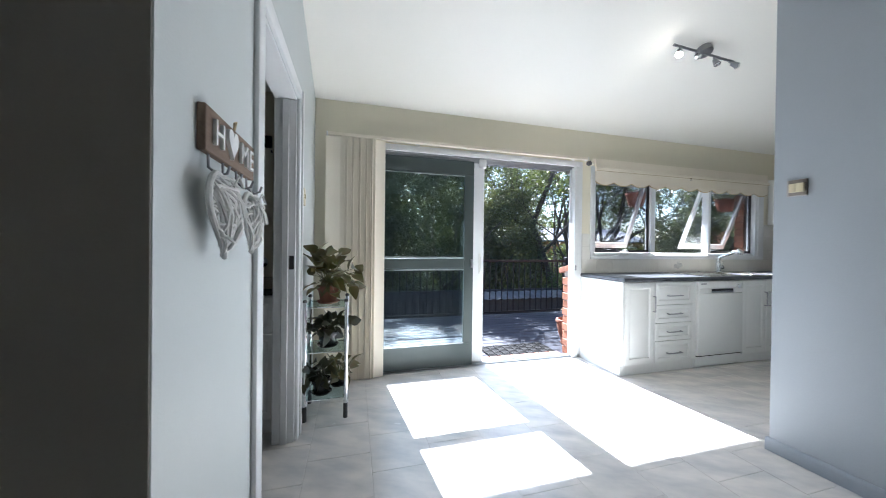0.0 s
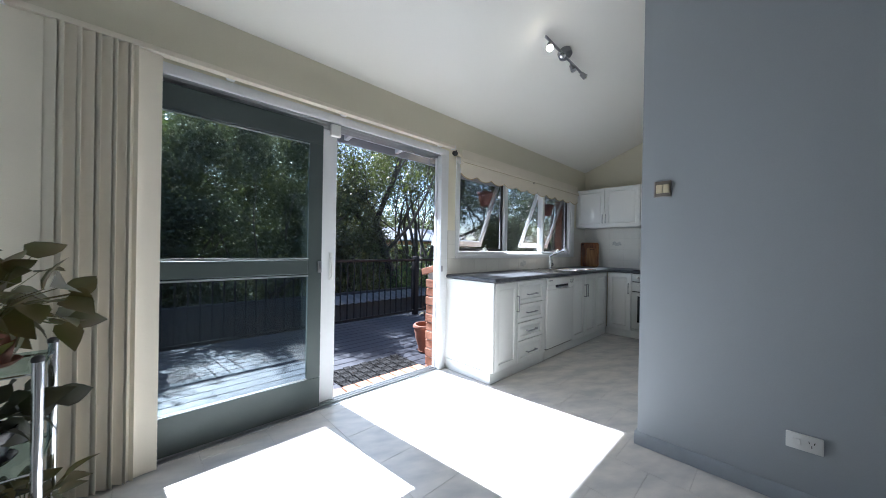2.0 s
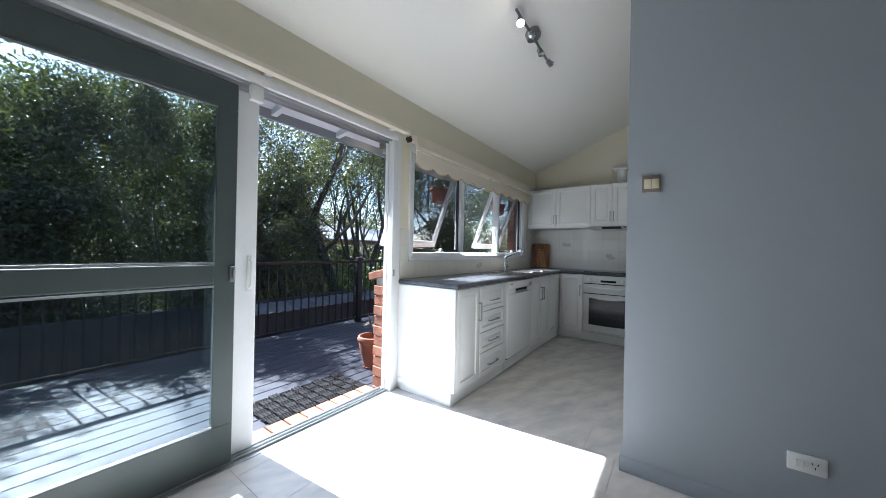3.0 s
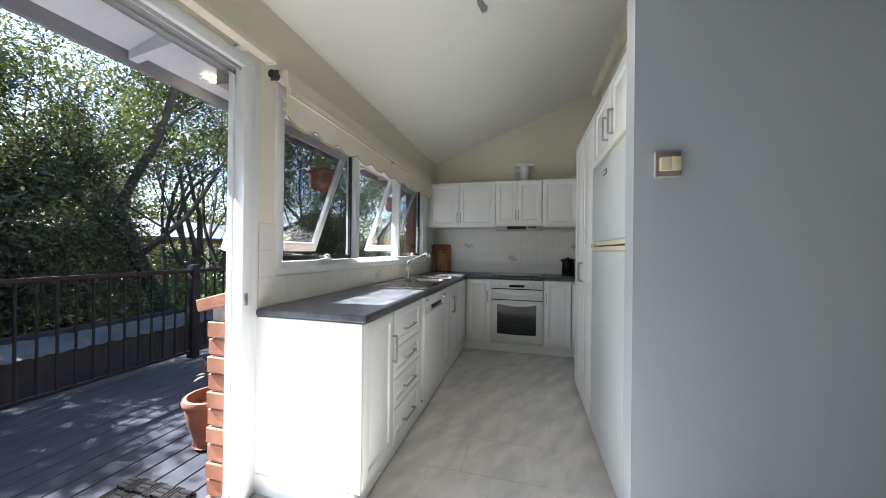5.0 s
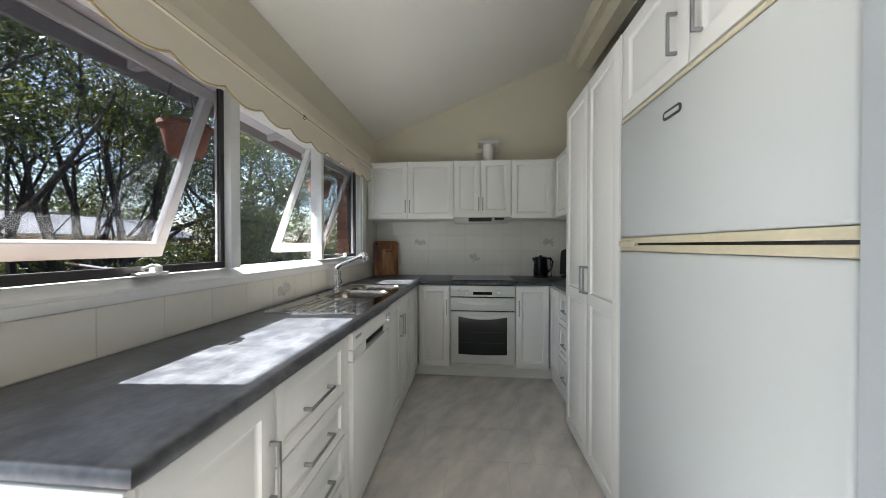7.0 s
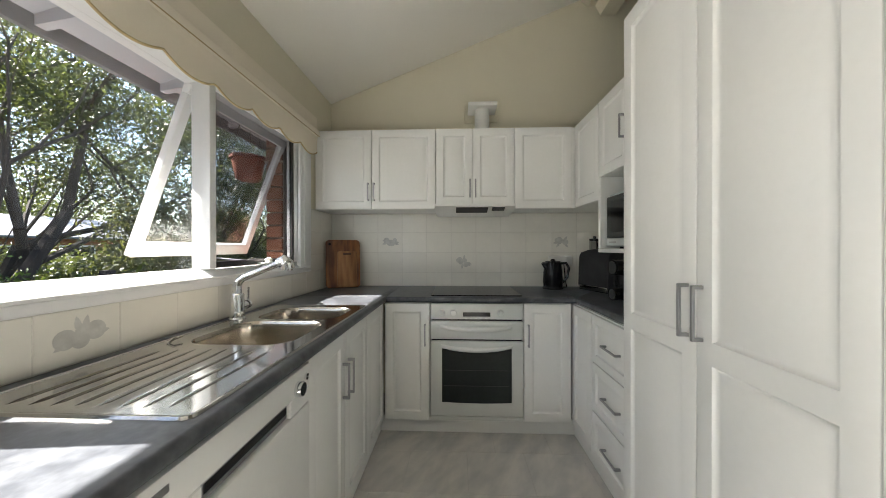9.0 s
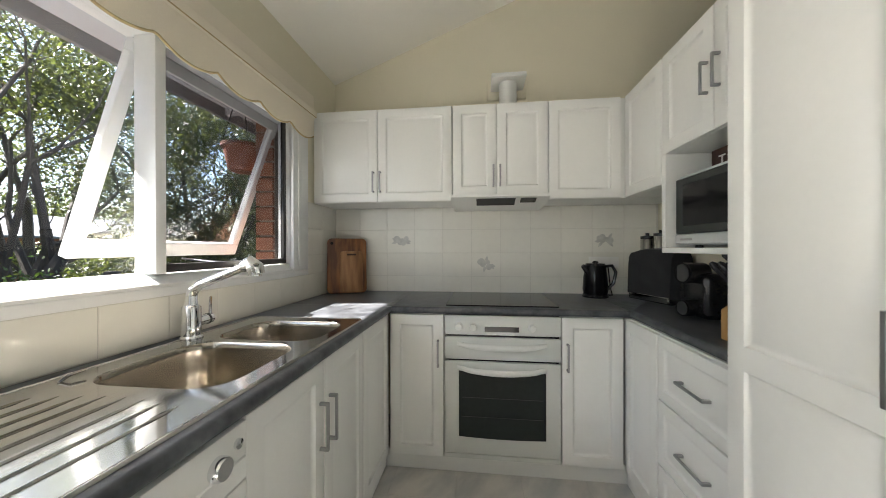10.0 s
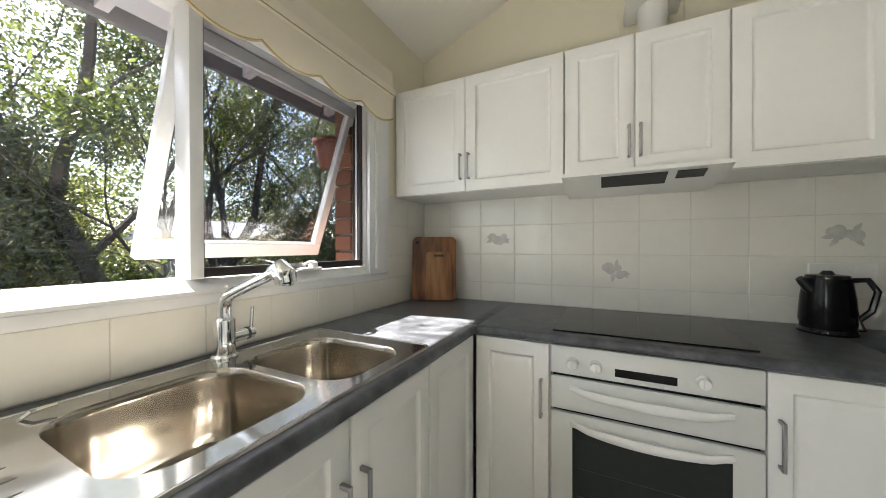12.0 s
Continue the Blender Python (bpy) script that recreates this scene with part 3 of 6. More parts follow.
part("bead", join(*[box(a, b, YW + 0.0005, YW + 0.004, z, z + 0.010, 0.001) for a, b, z in ((S0 + 0.09, S1 - 0.095, 1.843), (S0 + 0.09, S1 - 0.095, 1.058), (S0 + 0.09, S1 - 0.095, 0.94), (S0 + 0.09, S1 - 0.095, 0.232))]), M["aluminium"], screen)
for z0, z1 in ((0.226, 0.96), (1.05, 1.863)):
    p = part("pane", box(S0 + 0.088, S1 - 0.093, YW + 0.016, YW + 0.020, z0, z1, 0), M["tinted"], screen, "smoky tinted glass", smooth=False)
    p.visible_shadow = False
part("latch", join(box(S1 - 0.03, S1 - 0.004, YW - 0.012, YW + 0.004, 0.965, 1.045, 0.003), box(S1 - 0.02, S1 - 0.012, YW - 0.022, YW - 0.012, 0.985, 1.03, 0.002)), M["nickel"], screen)
slider = part("door_panel", join(box(2.31, 2.445, YW + 0.060, YW + 0.097, 0.016, 2.0, 0.004), box(1.345, 1.41, YW + 0.060, YW + 0.097, 0.016, 2.0, 0.004), box(1.41, 2.31, YW + 0.0605, YW + 0.0965, 0.016, 0.09, 0.003), box(1.41, 2.31, YW + 0.0605, YW + 0.0965, 1.93, 2.0, 0.003)), M["trim"], sd, "white glazed sliding panel pushed open")
p = part("pane", box(1.408, 2.312, YW + 0.076, YW + 0.080, 0.088, 1.932, 0), M["pane"], slider, smooth=False)
p.visible_shadow = False
part("handle", join(box(2.392, 2.422, YW + 0.050, YW + 0.060, 0.90, 1.10, 0.004), tube([(2.407, YW + 0.052, 0.92), (2.407, YW + 0.034, 0.94), (2.407, YW + 0.034, 1.06), (2.407, YW + 0.052, 1.08)], 0.006)), M["white_plastic"], slider, "white lever lock")
part("closer_box", box(2.36, 2.43, YW - 0.03, YW + 0.004, 1.935, 2.02, 0.008, 3), M["white_plastic"], sd, "small white alarm sensor")

# ---- laundry seen through the doorway ----
lw = thing("window_2", (0.3, YW, 1.44), "small dark-framed laundry window looking into the garden", "window", kind="structure")
for bm in (box(0.12, 0.475, YW + 0.02, YW + 0.06, 1.44, 1.465, 0.002), box(0.12, 0.475, YW + 0.02, YW + 0.06, 1.875, 1.90, 0.002), box(0.12, 0.142, YW + 0.02, YW + 0.06, 1.465, 1.875, 0.002), box(0.453, 0.475, YW + 0.02, YW + 0.06, 1.465, 1.875, 0.002)):
    part("window_frame", bm, M["dark_frame"], lw)
p = part("pane", box(0.14, 0.455, YW + 0.038, YW + 0.042, 1.463, 1.877, 0), M["tinted"], lw, smooth=False)
p.visible_shadow = False
lau = thing("vanity_cabinet", (0.2, 3.2, 0), "white laundry cabinet with drawers and dark top in shadow", "cabinet")
part("body", box(-0.5, 0.74, 3.22, YW - 0.002, 0.1, 0.86, 0.003), M["cabinet"], lau)
part("kickboard", box(-0.5, 0.74, 3.26, YW - 0.002, 0, 0.1, 0.002), M["cabinet"], lau)
for z0, z1 in ((0.11, 0.625), (0.63, 0.85)):
    part("drawer_front", moved(front(0.60, z1 - z0, rim=0.04), facing("S", (0.135, 3.219, z0))), M["cabinet"], lau)
    part("drawer_front", moved(front(0.60, z1 - z0, rim=0.04), facing("S", (-0.47, 3.219, z0))), M["cabinet"], lau)
part("top", box(-0.5, 0.745, 3.18, YW - 0.002, 0.86, 0.90, 0.004), M["dark_plastic"], lau, "dark benchtop")
wm = thing("wall_tap", (0.46, 4.0, 1.0), "round chrome wall tap above the laundry top", "tap")
part("flange", moved(lathe([(0.045, 0), (0.045, 0.006), (0.030, 0.018), (0.018, 0.020), (0.018, 0.05), (0.024, 0.055), (0.0, 0.058)], (0, 0, 0), 20, True, False), facing("S", (0.46, YW, 1.02))), M["chrome"], wm)
wh = thing("wall_holder", (0.47, 4.0, 1.92), "black holder mounted on the laundry wall", "wall holder")
part("plate", box(0.40, 0.53, YW - 0.025, YW, 1.96, 2.06, 0.008, 2), M["dark_plastic"], wh)
part("arm", tube([(0.50, YW - 0.02, 1.99), (0.50, YW - 0.07, 1.98), (0.50, YW - 0.09, 2.01)], 0.010, 8), M["dark_plastic"], wh)
part("hook", tube([(0.53, YW - 0.002, 1.93), (0.53, YW - 0.03, 1.92), (0.53, YW - 0.035, 1.94)], 0.006, 6), M["dark_plastic"], wh)


# ---- kitchen: base units along the window ----
FL, FB, FR_ = 3.44, 6.12, 2.233  # front faces of the three runs


def unit(name, lo, hi, label, group="base cabinets", category="cabinet"):
    """A cabinet carcass from corner to corner."""
    ob = thing(name, ((lo[0] + hi[0]) / 2, (lo[1] + hi[1]) / 2, 0 if lo[2] < 0.3 else lo[2]), label, category, group)
    part("body", box(lo[0] + 0.001, hi[0] - 0.001, lo[1] + 0.001, hi[1] - 0.001, lo[2], hi[2], 0.001), M["cabinet"], ob)
    return ob


def leaf(ob, side, at, w, h, handle=None, length=0.14, upright=True, name="door", frames=None, rim=0.055, hlabel="satin nickel bar handle"):
    m = facing(side, at)
    d = part(name, moved(front(w, h, frames=frames, rim=rim), m), M["cabinet"], ob)
    if handle:
        part("handle", moved(pull(handle[0], handle[1], length, upright), m), M["nickel"], d, hlabel)
    return d


ZK, ZT = 0.10, 0.862
c = unit("base_cabinet", (3.56, FL + 0.019, ZK), (3.91, YW, ZT), "white raised-panel base cabinet at the bench end")
part("end_panel", box(3.541, 3.56, FL, YW, ZK, ZT, 0.002), M["cabinet"], c)
leaf(c, "S", (3.565, FL + 0.019, ZK), 0.345, ZT - ZK - 0.005, (0.322, 0.555), 0.15)
c = unit("drawer_cabinet", (3.91, FL + 0.019, ZK), (4.425, YW, ZT), "white bank of four raised-panel drawers beside the dishwasher")
for z0, z1 in ((0.10, 0.298), (0.301, 0.469), (0.472, 0.640), (0.643, 0.857)):
    leaf(c, "S", (3.915, FL + 0.019, z0), 0.455, z1 - z0, (0.22, min(z0 + 0.085, z1 - 0.082) - z0), 0.17, False, "drawer", rim=0.038)
part("filler", box(4.372, 4.424, FL + 0.006, FL + 0.019, ZK, ZT - 0.005, 0.001), M["cabinet"], c)

dw = thing("dishwasher", (4.735, 3.73, 0), "white built-in dishwasher with recessed handle", "dishwasher")
part("body", box(4.43, 5.035, FL + 0.02, YW - 0.02, 0.012, 0.858, 0.003), M["cabinet"], dw)
d = part("door", box(4.432, 5.033, FL - 0.012, FL + 0.02, 0.125, 0.735, 0.006, 2), M["cabinet"], dw)
cp = part("control_panel", join(box(4.432, 5.033, FL - 0.012, FL + 0.02, 0.785, 0.857, 0.004, 2), box(4.432, 4.60, FL - 0.012, FL + 0.02, 0.737, 0.7845, 0.003), box(4.915, 5.033, FL - 0.012, FL + 0.02, 0.737, 0.7845, 0.003), box(4.60, 4.915, FL + 0.006, FL + 0.02, 0.737, 0.7845, 0.002)), M["cabinet"], dw)
part("handle_recess", box(4.605, 4.91, FL - 0.004, FL + 0.006, 0.742, 0.780, 0.003), M["nickel"], cp, "grey recessed grip")
# dark strip laid on the recess stands for the shade inside it
part("grip_shadow", box(4.612, 4.903, FL - 0.006, FL - 0.004, 0.757, 0.777, 0.001), M["dark_plastic"], cp, "dark strip for the shade in the grip")
part("knob", moved(lathe([(0.022, 0), (0.022, 0.012), (0.019, 0.018), (0.0, 0.018)], (0, 0, 0), 20, cap1=False), facing("S", (4.955, FL - 0.012, 0.805))), M["chrome"], cp)
part("button", moved(lathe([(0.010, 0), (0.010, 0.006), (0.0, 0.007)], (0, 0, 0), 14, cap1=False), facing("S", (5.005, FL - 0.012, 0.822))), M["chrome"], cp)
part("badge", box(4.46, 4.53, FL - 0.0135, FL - 0.012, 0.825, 0.838, 0), M["nickel"], cp, "small plain grey badge")
part("kickboard", box(4.432, 5.033, FL + 0.035, FL + 0.05, 0.0, 0.12, 0.002), M["cabinet"], dw)
part("seal", box(4.44, 5.025, FL + 0.0, FL + 0.02, 0.115, 0.124, 0.001), M["dark_plastic"], dw)

c = unit("sink_cabinet", (5.04, FL + 0.019, ZK), (6.119, YW - 0.1, 0.70), "white three-door cabinet below the sink")
part("top_rail", box(5.041, 6.118, FL + 0.019, FL + 0.04, 0.70, ZT, 0.001), M["cabinet"], c)
leaf(c, "S", (5.045, FL + 0.019, ZK), 0.346, ZT - ZK - 0.005, (0.318, 0.56), 0.15)
leaf(c, "S", (5.394, FL + 0.019, ZK), 0.346, ZT - ZK - 0.005, (0.030, 0.56), 0.15)
leaf(c, "S", (5.743, FL + 0.019, ZK), 0.372, ZT - ZK - 0.005)

solid("kickboard", join(box(3.541, 4.43, FL + 0.03, FL + 0.046, 0.0, ZK, 0.002), box(3.541, 3.557, FL + 0.046, YW - 0.002, 0.0, ZK - 0.002, 0.002)), M["cabinet"], "white kickboard under the bench end", "kickboard")
solid("kickboard", box(5.036, 6.165, FL + 0.03, FL + 0.046, 0.0, ZK, 0.002), M["cabinet"], "white kickboard under the sink cabinet", "kickboard")
solid("kickboard", box(6.165, 6.18, FR_ - 0.045, FL + 0.03, 0.0, ZK, 0.002), M["cabinet"], "white kickboard under the oven", "kickboard")
solid("kickboard", box(5.34, 6.165, FR_ - 0.046, FR_ - 0.03, 0.0, ZK, 0.002), M["cabinet"], "white kickboard under the drawers", "kickboard")

# ---- back run with the oven ----
c = unit("base_cabinet", (FB + 0.019, 3.137, ZK), (XB, 3.44, ZT), "narrow white base cabinet between sink and oven")
leaf(c, "W", (FB + 0.019, 3.432, ZK), 0.29, ZT - ZK - 0.005, (0.262, 0.555), 0.14)
c = unit("base_cabinet", (FB + 0.019, FR_, ZK), (XB, 2.537, ZT), "white base cabinet beside the oven")
leaf(c, "W", (FB + 0.019, 2.536, ZK), 0.30, ZT - ZK - 0.005, (0.028, 0.555), 0.14)

ov = thing("oven", (6.4, 2.837, 0.1), "white built-under electric oven with dark glass door", "oven")
part("body", box(FB + 0.012, XB - 0.02, 2.545, 3.129, 0.105, ZT, 0.002), M["dark_plastic"], ov, "dark oven carcass")
cp = part("control_panel", box(FB - 0.006, FB + 0.014, 2.540, 3.134, 0.757, 0.858, 0.003, 2), M["oven_grey"], ov)
part("display", box(FB - 0.0075, FB - 0.006, 2.75, 2.925, 0.775, 0.802, 0.0005), M["black_glass"], cp, "dark clock display")
for y in (3.06, 2.985, 2.685):
    part("knob", moved(join(lathe([(0.021, 0), (0.021, 0.006), (0.017, 0.010), (0.016, 0.024), (0.0, 0.025)], (0, 0, 0), 20, cap1=False), box(-0.004, 0.004, -0.016, 0.016, 0.02, 0.029, 0.001)), facing("W", (FB - 0.006, y, 0.80))), M["white_plastic"], cp, "round white knob")
for k in range(5):
    part("button", box(FB - 0.0085, FB - 0.006, 2.905 - k * 0.032 - 0.008, 2.905 - k * 0.032 + 0.008, 0.760, 0.766, 0.001), M["white_plastic"], cp)


def bowed_bar(y0, y1, z, sag, out, tall):
    """A flat crescent handle, deepest and proudest at its middle."""
    loops = []
    for k in range(17):
        s = k / 16
        bow = 1 - (2 * s - 1) ** 2
        y, zc, h = y0 + (y1 - y0) * s, z - sag * bow, tall * (0.62 + 0.38 * bow) / 2
        x1 = FB - 0.008 - out * min(1.0, 0.25 + 1.6 * bow)
        x0 = x1 + 0.014 if 1 < k < 15 else FB - 0.006
        loops.append([(x0, y, zc - h * 0.8), (x0, y, zc + h * 0.8), (x1 + 0.004, y, zc + h), (x1, y, zc + h * 0.6), (x1, y, zc - h * 0.6), (x1 + 0.004, y, zc - h)])
    return rings(loops)


def bowed_glass(y0, y1, z0, z1, sag, x0, x1):
    """The oven window, whose long edges sag in the middle."""
    n = 14
    line = [(y0 + (y1 - y0) * k / n, sag * (1 - (2 * k / n - 1) ** 2)) for k in range(n + 1)]
    loop = [(y, z0 - d * 0.35) for y, d in line] + [(y, z1 - d) for y, d in reversed(line)]
    return rings([[(x, y, z) for y, z in loop] for x in (x0, x1)])


gd = part("grill_door", box(FB - 0.008, FB + 0.012, 2.540, 3.134, 0.628, 0.745, 0.004, 2), M["oven_grey"], ov)
part("handle", bowed_bar(3.07, 2.61, 0.712, 0.016, 0.026, 0.032), M["white_plastic"], gd, "bowed white handle")
od = part("oven_door", box(FB - 0.010, FB + 0.012, 2.540, 3.134, 0.135, 0.617, 0.004, 2), M["oven_grey"], ov)
part("window", bowed_glass(2.615, 3.06, 0.226, 0.570, 0.018, FB - 0.0125, FB - 0.0095), M["oven_glass"], od, "dark oven glass")
part("handle", bowed_bar(3.068, 2.61, 0.588, 0.020, 0.030, 0.032), M["white_plastic"], od, "bowed white handle")
for z in (0.33, 0.43):
    part("shelf_line", box(FB - 0.0132, FB - 0.0125, 2.63, 3.045, z, z + 0.002, 0), M["vent"], od, "oven rack glimpsed through glass")
part("base_trim", box(FB - 0.004, FB + 0.012, 2.540, 3.134, 0.105, 0.130, 0.002), M["oven_grey"], ov)

# ---- right run ----
c = unit("corner_cabinet", (5.82, YR, ZK), (XB, FR_ - 0.019, ZT), "white corner base cabinet")
leaf(c, "N", (6.115, FR_ - 0.019, ZK), 0.29, ZT - ZK - 0.005)
c = unit("drawer_cabinet", (5.34, YR, ZK), (5.82, FR_ - 0.019, ZT), "white bank of three drawers beside the pantry")
for z0, z1 in ((0.10, 0.338), (0.341, 0.60), (0.603, 0.857)):
    leaf(c, "N", (5.818, FR_ - 0.019, z0), 0.474, z1 - z0, (0.237, (z1 - z0) * 0.5), 0.15, False, "drawer", rim=0.045)

# ---- one worktop round three sides ----
def on_front(e):
    p, q = (w.co for w in e.verts)
    for axis, val in ((1, 3.42), (0, 3.535), (0, 6.10), (1, 2.215)):
        if abs(p[axis] - val) < 1e-4 and abs(q[axis] - val) < 1e-4 and abs(p.z - q.z) < 1e-4 and e.calc_face_angle(0) > 1:
            return not (val == 3.42 and min(p.x, q.x) > 6.09) and not (val == 2.215 and min(p.x, q.x) > 6.09)
    return False


def slab(xs, ys, skip=()):
    """A stretch of worktop, 36 mm thick, with rounded front edges and left-out cells."""
    bm = bmesh.new()
    grid = {(i, j): bm.verts.new((x, y, 0.90)) for i, x in enumerate(xs) for j, y in enumerate(ys)}
    for i in range(len(xs) - 1):
        for j in range(len(ys) - 1):
            if (i, j) not in skip:
                bm.faces.new((grid[i, j], grid[i + 1, j], grid[i + 1, j + 1], grid[i, j + 1]))
    ext = bmesh.ops.extrude_face_region(bm, geom=bm.faces[:])
    bmesh.ops.translate(bm, verts=[g for g in ext["geom"] if isinstance(g, bmesh.types.BMVert)], vec=(0, 0, -0.036))
    bmesh.ops.recalc_face_normals(bm, faces=bm.faces)
    bmesh.ops.bevel(bm, geom=[e for e in bm.edges if on_front(e)], offset=0.016, segments=4, affect="EDGES", profile=0.5)
    return bm


wt_ = thing("worktop", (5.2, 3.2, 0.864), "charcoal mottled laminate worktop on three sides", "worktop")
part("sink_run", slab([3.535, 5.035, 5.71, 6.10, XB - 0.012], [3.42, 3.482, 3.885, YW - 0.012], {(1, 1)}), M["laminate"], wt_)
part("cooktop_run", slab([6.10, XB - 0.012], [2.215, 3.42]), M["laminate"], wt_)
part("drawer_run", slab([5.338, 6.10, XB - 0.012], [YR, 2.215]), M["laminate"], wt_)
part("joint_strip", box(6.1005, 6.1035, 3.42, YW - 0.02, 0.8995, 0.9008, 0), M["nickel"], wt_, "thin metal worktop joint")

# ---- sink ----
sink = thing("sink", (5.19, 3.7, 0.9), "stainless steel double-bowl sink with drainer, set in the worktop", "sink")


def rrect(x0, x1, y0, y1, r, z, n=6):
    pts = []
    for cx, cy, a0 in ((x1 - r, y1 - r, 0), (x0 + r, y1 - r, 90), (x0 + r, y0 + r, 180), (x1 - r, y0 + r, 270)):
        pts += [(cx + r * math.cos(radians(a0 + 90 * k / n)), cy + r * math.sin(radians(a0 + 90 * k / n)), z) for k in range(n + 1)]
    return pts


def plate(outer, holes):
    """A flat sheet with holes."""
    bm = bmesh.new()
    edges = []
    for loop in (outer, *holes):
        vs = [bm.verts.new(p) for p in loop]
        edges += [bm.edges.new((vs[i], vs[(i + 1) % len(vs)])) for i in range(len(vs))]
    bmesh.ops.triangle_fill(bm, use_beauty=True, use_dissolve=False, edges=edges)
    return bm


BOWLS = ((5.045, 5.385, 3.510, 3.872), (5.415, 5.70, 3.495, 3.872))
rim_z = 0.9045
top = plate(rrect(4.61, 5.765, 3.462, 3.942, 0.02, rim_z), [rrect(*b, 0.085, rim_z) for b in BOWLS])
outer = rings([rrect(4.60, 5.775, 3.452, 3.952, 0.022, 0.9005), rrect(4.603, 5.772, 3.455, 3.949, 0.022, 0.906), rrect(4.608, 5.767, 3.460, 3.944, 0.021, 0.906), rrect(4.61, 5.765, 3.462, 3.942, 0.02, rim_z)], False, False)
part("deck", join(top, outer), M["steel"], sink)
for b in BOWLS:
    x0, x1, y0, y1 = b
    loops = [rrect(x0, x1, y0, y1, 0.085, rim_z)]
    for ins, dz in ((0.003, 0.004), (0.006, 0.02), (0.010, 0.10), (0.014, 0.15), (0.024, 0.172), (0.05, 0.182)):
        loops.append(rrect(x0 + ins, x1 - ins, y0 + ins, y1 - ins, max(0.085 - ins * 0.3, 0.03), rim_z - dz))
    bm = rings(loops, False, True)
    bmesh.ops.reverse_faces(bm, faces=bm.faces)
    bw = part("bowl", bm, M["bowl_steel"], sink)
    part("waste", lathe([(0.045, 0), (0.043, 0.003), (0.030, 0.004), (0.028, 0.001), (0.0, 0.001)], ((x0 + x1) / 2, (y0 + y1) / 2, rim_z - 0.1815), 24, True, False), M["chrome"], bw, "round waste fitting")
for k in range(8):
    y = 3.53 + 0.048 * k
    part("drainer_ridge", tube([(4.635, y, rim_z - 0.002), (4.66, y, rim_z - 0.0005), (4.95, y, rim_z - 0.0005), (5.0 - 0.004 * abs(k - 3.5) ** 2 * 0.5, y, rim_z - 0.001)], [0.002, 0.0045, 0.0045, 0.002], 6), M["steel"], sink)
part("overflow", tube([(5.045, 3.905, rim_z), (5.06, 3.90, rim_z + 0.012), (5.09, 3.895, rim_z + 0.014)], [0.004, 0.005, 0.003], 6), M["chrome"], sink)

tap = thing("kitchen_tap", (5.415, 3.93, 0.905), "chrome mixer tap with swivel spout behind the sink", "tap")
part("base", lathe([(0.034, 0), (0.034, 0.004), (0.028, 0.010), (0.028, 0.105), (0.024, 0.112), (0.018, 0.114)], (5.415, 3.93, 0.905), 24), M["chrome"], tap)
part("spout", tube([(5.415, 3.93, 1.01), (5.415, 3.93, 1.05), (5.417, 3.922, 1.072), (5.42, 3.90, 1.088), (5.435, 3.83, 1.118), (5.45, 3.755, 1.15)], [0.019, 0.018, 0.017, 0.016, 0.015, 0.015], 12), M["chrome"], tap)
part("spray_head", join(tube([(5.448, 3.765, 1.148), (5.452, 3.74, 1.158), (5.454, 3.725, 1.145), (5.455, 3.72, 1.122)], [0.021, 0.029, 0.030, 0.027], 14), tube([(5.455, 3.72, 1.122), (5.455, 3.72, 1.116)], 0.018, 14)), M["chrome"], tap)
lv = part("mixer_body", tube([(5.415, 3.93, 0.955), (5.50, 3.935, 0.957)], [0.016, 0.018], 14), M["chrome"], tap)
part("mixer_ring", tube([(5.48, 3.934, 0.9565), (5.486, 3.934, 0.9566)], 0.0195, 14), M["dark_plastic"], lv)
part("lever", tube([(5.495, 3.935, 0.965), (5.50, 3.935, 1.035)], [0.006, 0.005], 8), M["chrome"], lv)

# ---- hob ----
hob = thing("cooktop", (6.4, 2.837, 0.9), "black ceramic glass cooktop flush on the worktop", "cooktop")
part("glass", box(6.15, 6.655, 2.54, 3.132, 0.9005, 0.9065, 0.002), M["black_glass"], hob)
# ---- wall cabinets on the gable wall ----
ZU0, ZU1 = 1.50, 2.082
c = unit("wall_cabinet", (6.404, 3.118, ZU0), (XB, 4.012, ZU1), "white two-door wall cabinet beside the window", "wall cabinets")
leaf(c, "W", (6.404, 4.010, ZU0), 0.420, ZU1 - ZU0, (0.398, 0.125), 0.13)
leaf(c, "W", (6.404, 3.589, ZU0), 0.470, ZU1 - ZU0, (0.021, 0.125), 0.13)
c = unit("wall_cabinet", (6.404, 2.547, 1.53), (XB, 3.117, ZU1), "white two-door wall cabinet above the rangehood", "wall cabinets")
leaf(c, "W", (6.404, 3.116, 1.53), 0.267, ZU1 - 1.53, (0.247, 0.115), 0.13)
leaf(c, "W", (6.404, 2.848, 1.53), 0.300, ZU1 - 1.53, (0.019, 0.115), 0.13)
c = unit("wall_cabinet", (6.404, YR, ZU0), (XB, 2.546, ZU1), "white single-door wall cabinet in the corner", "wall cabinets")
leaf(c, "W", (6.404, 2.545, ZU0), 0.403, ZU1 - ZU0)

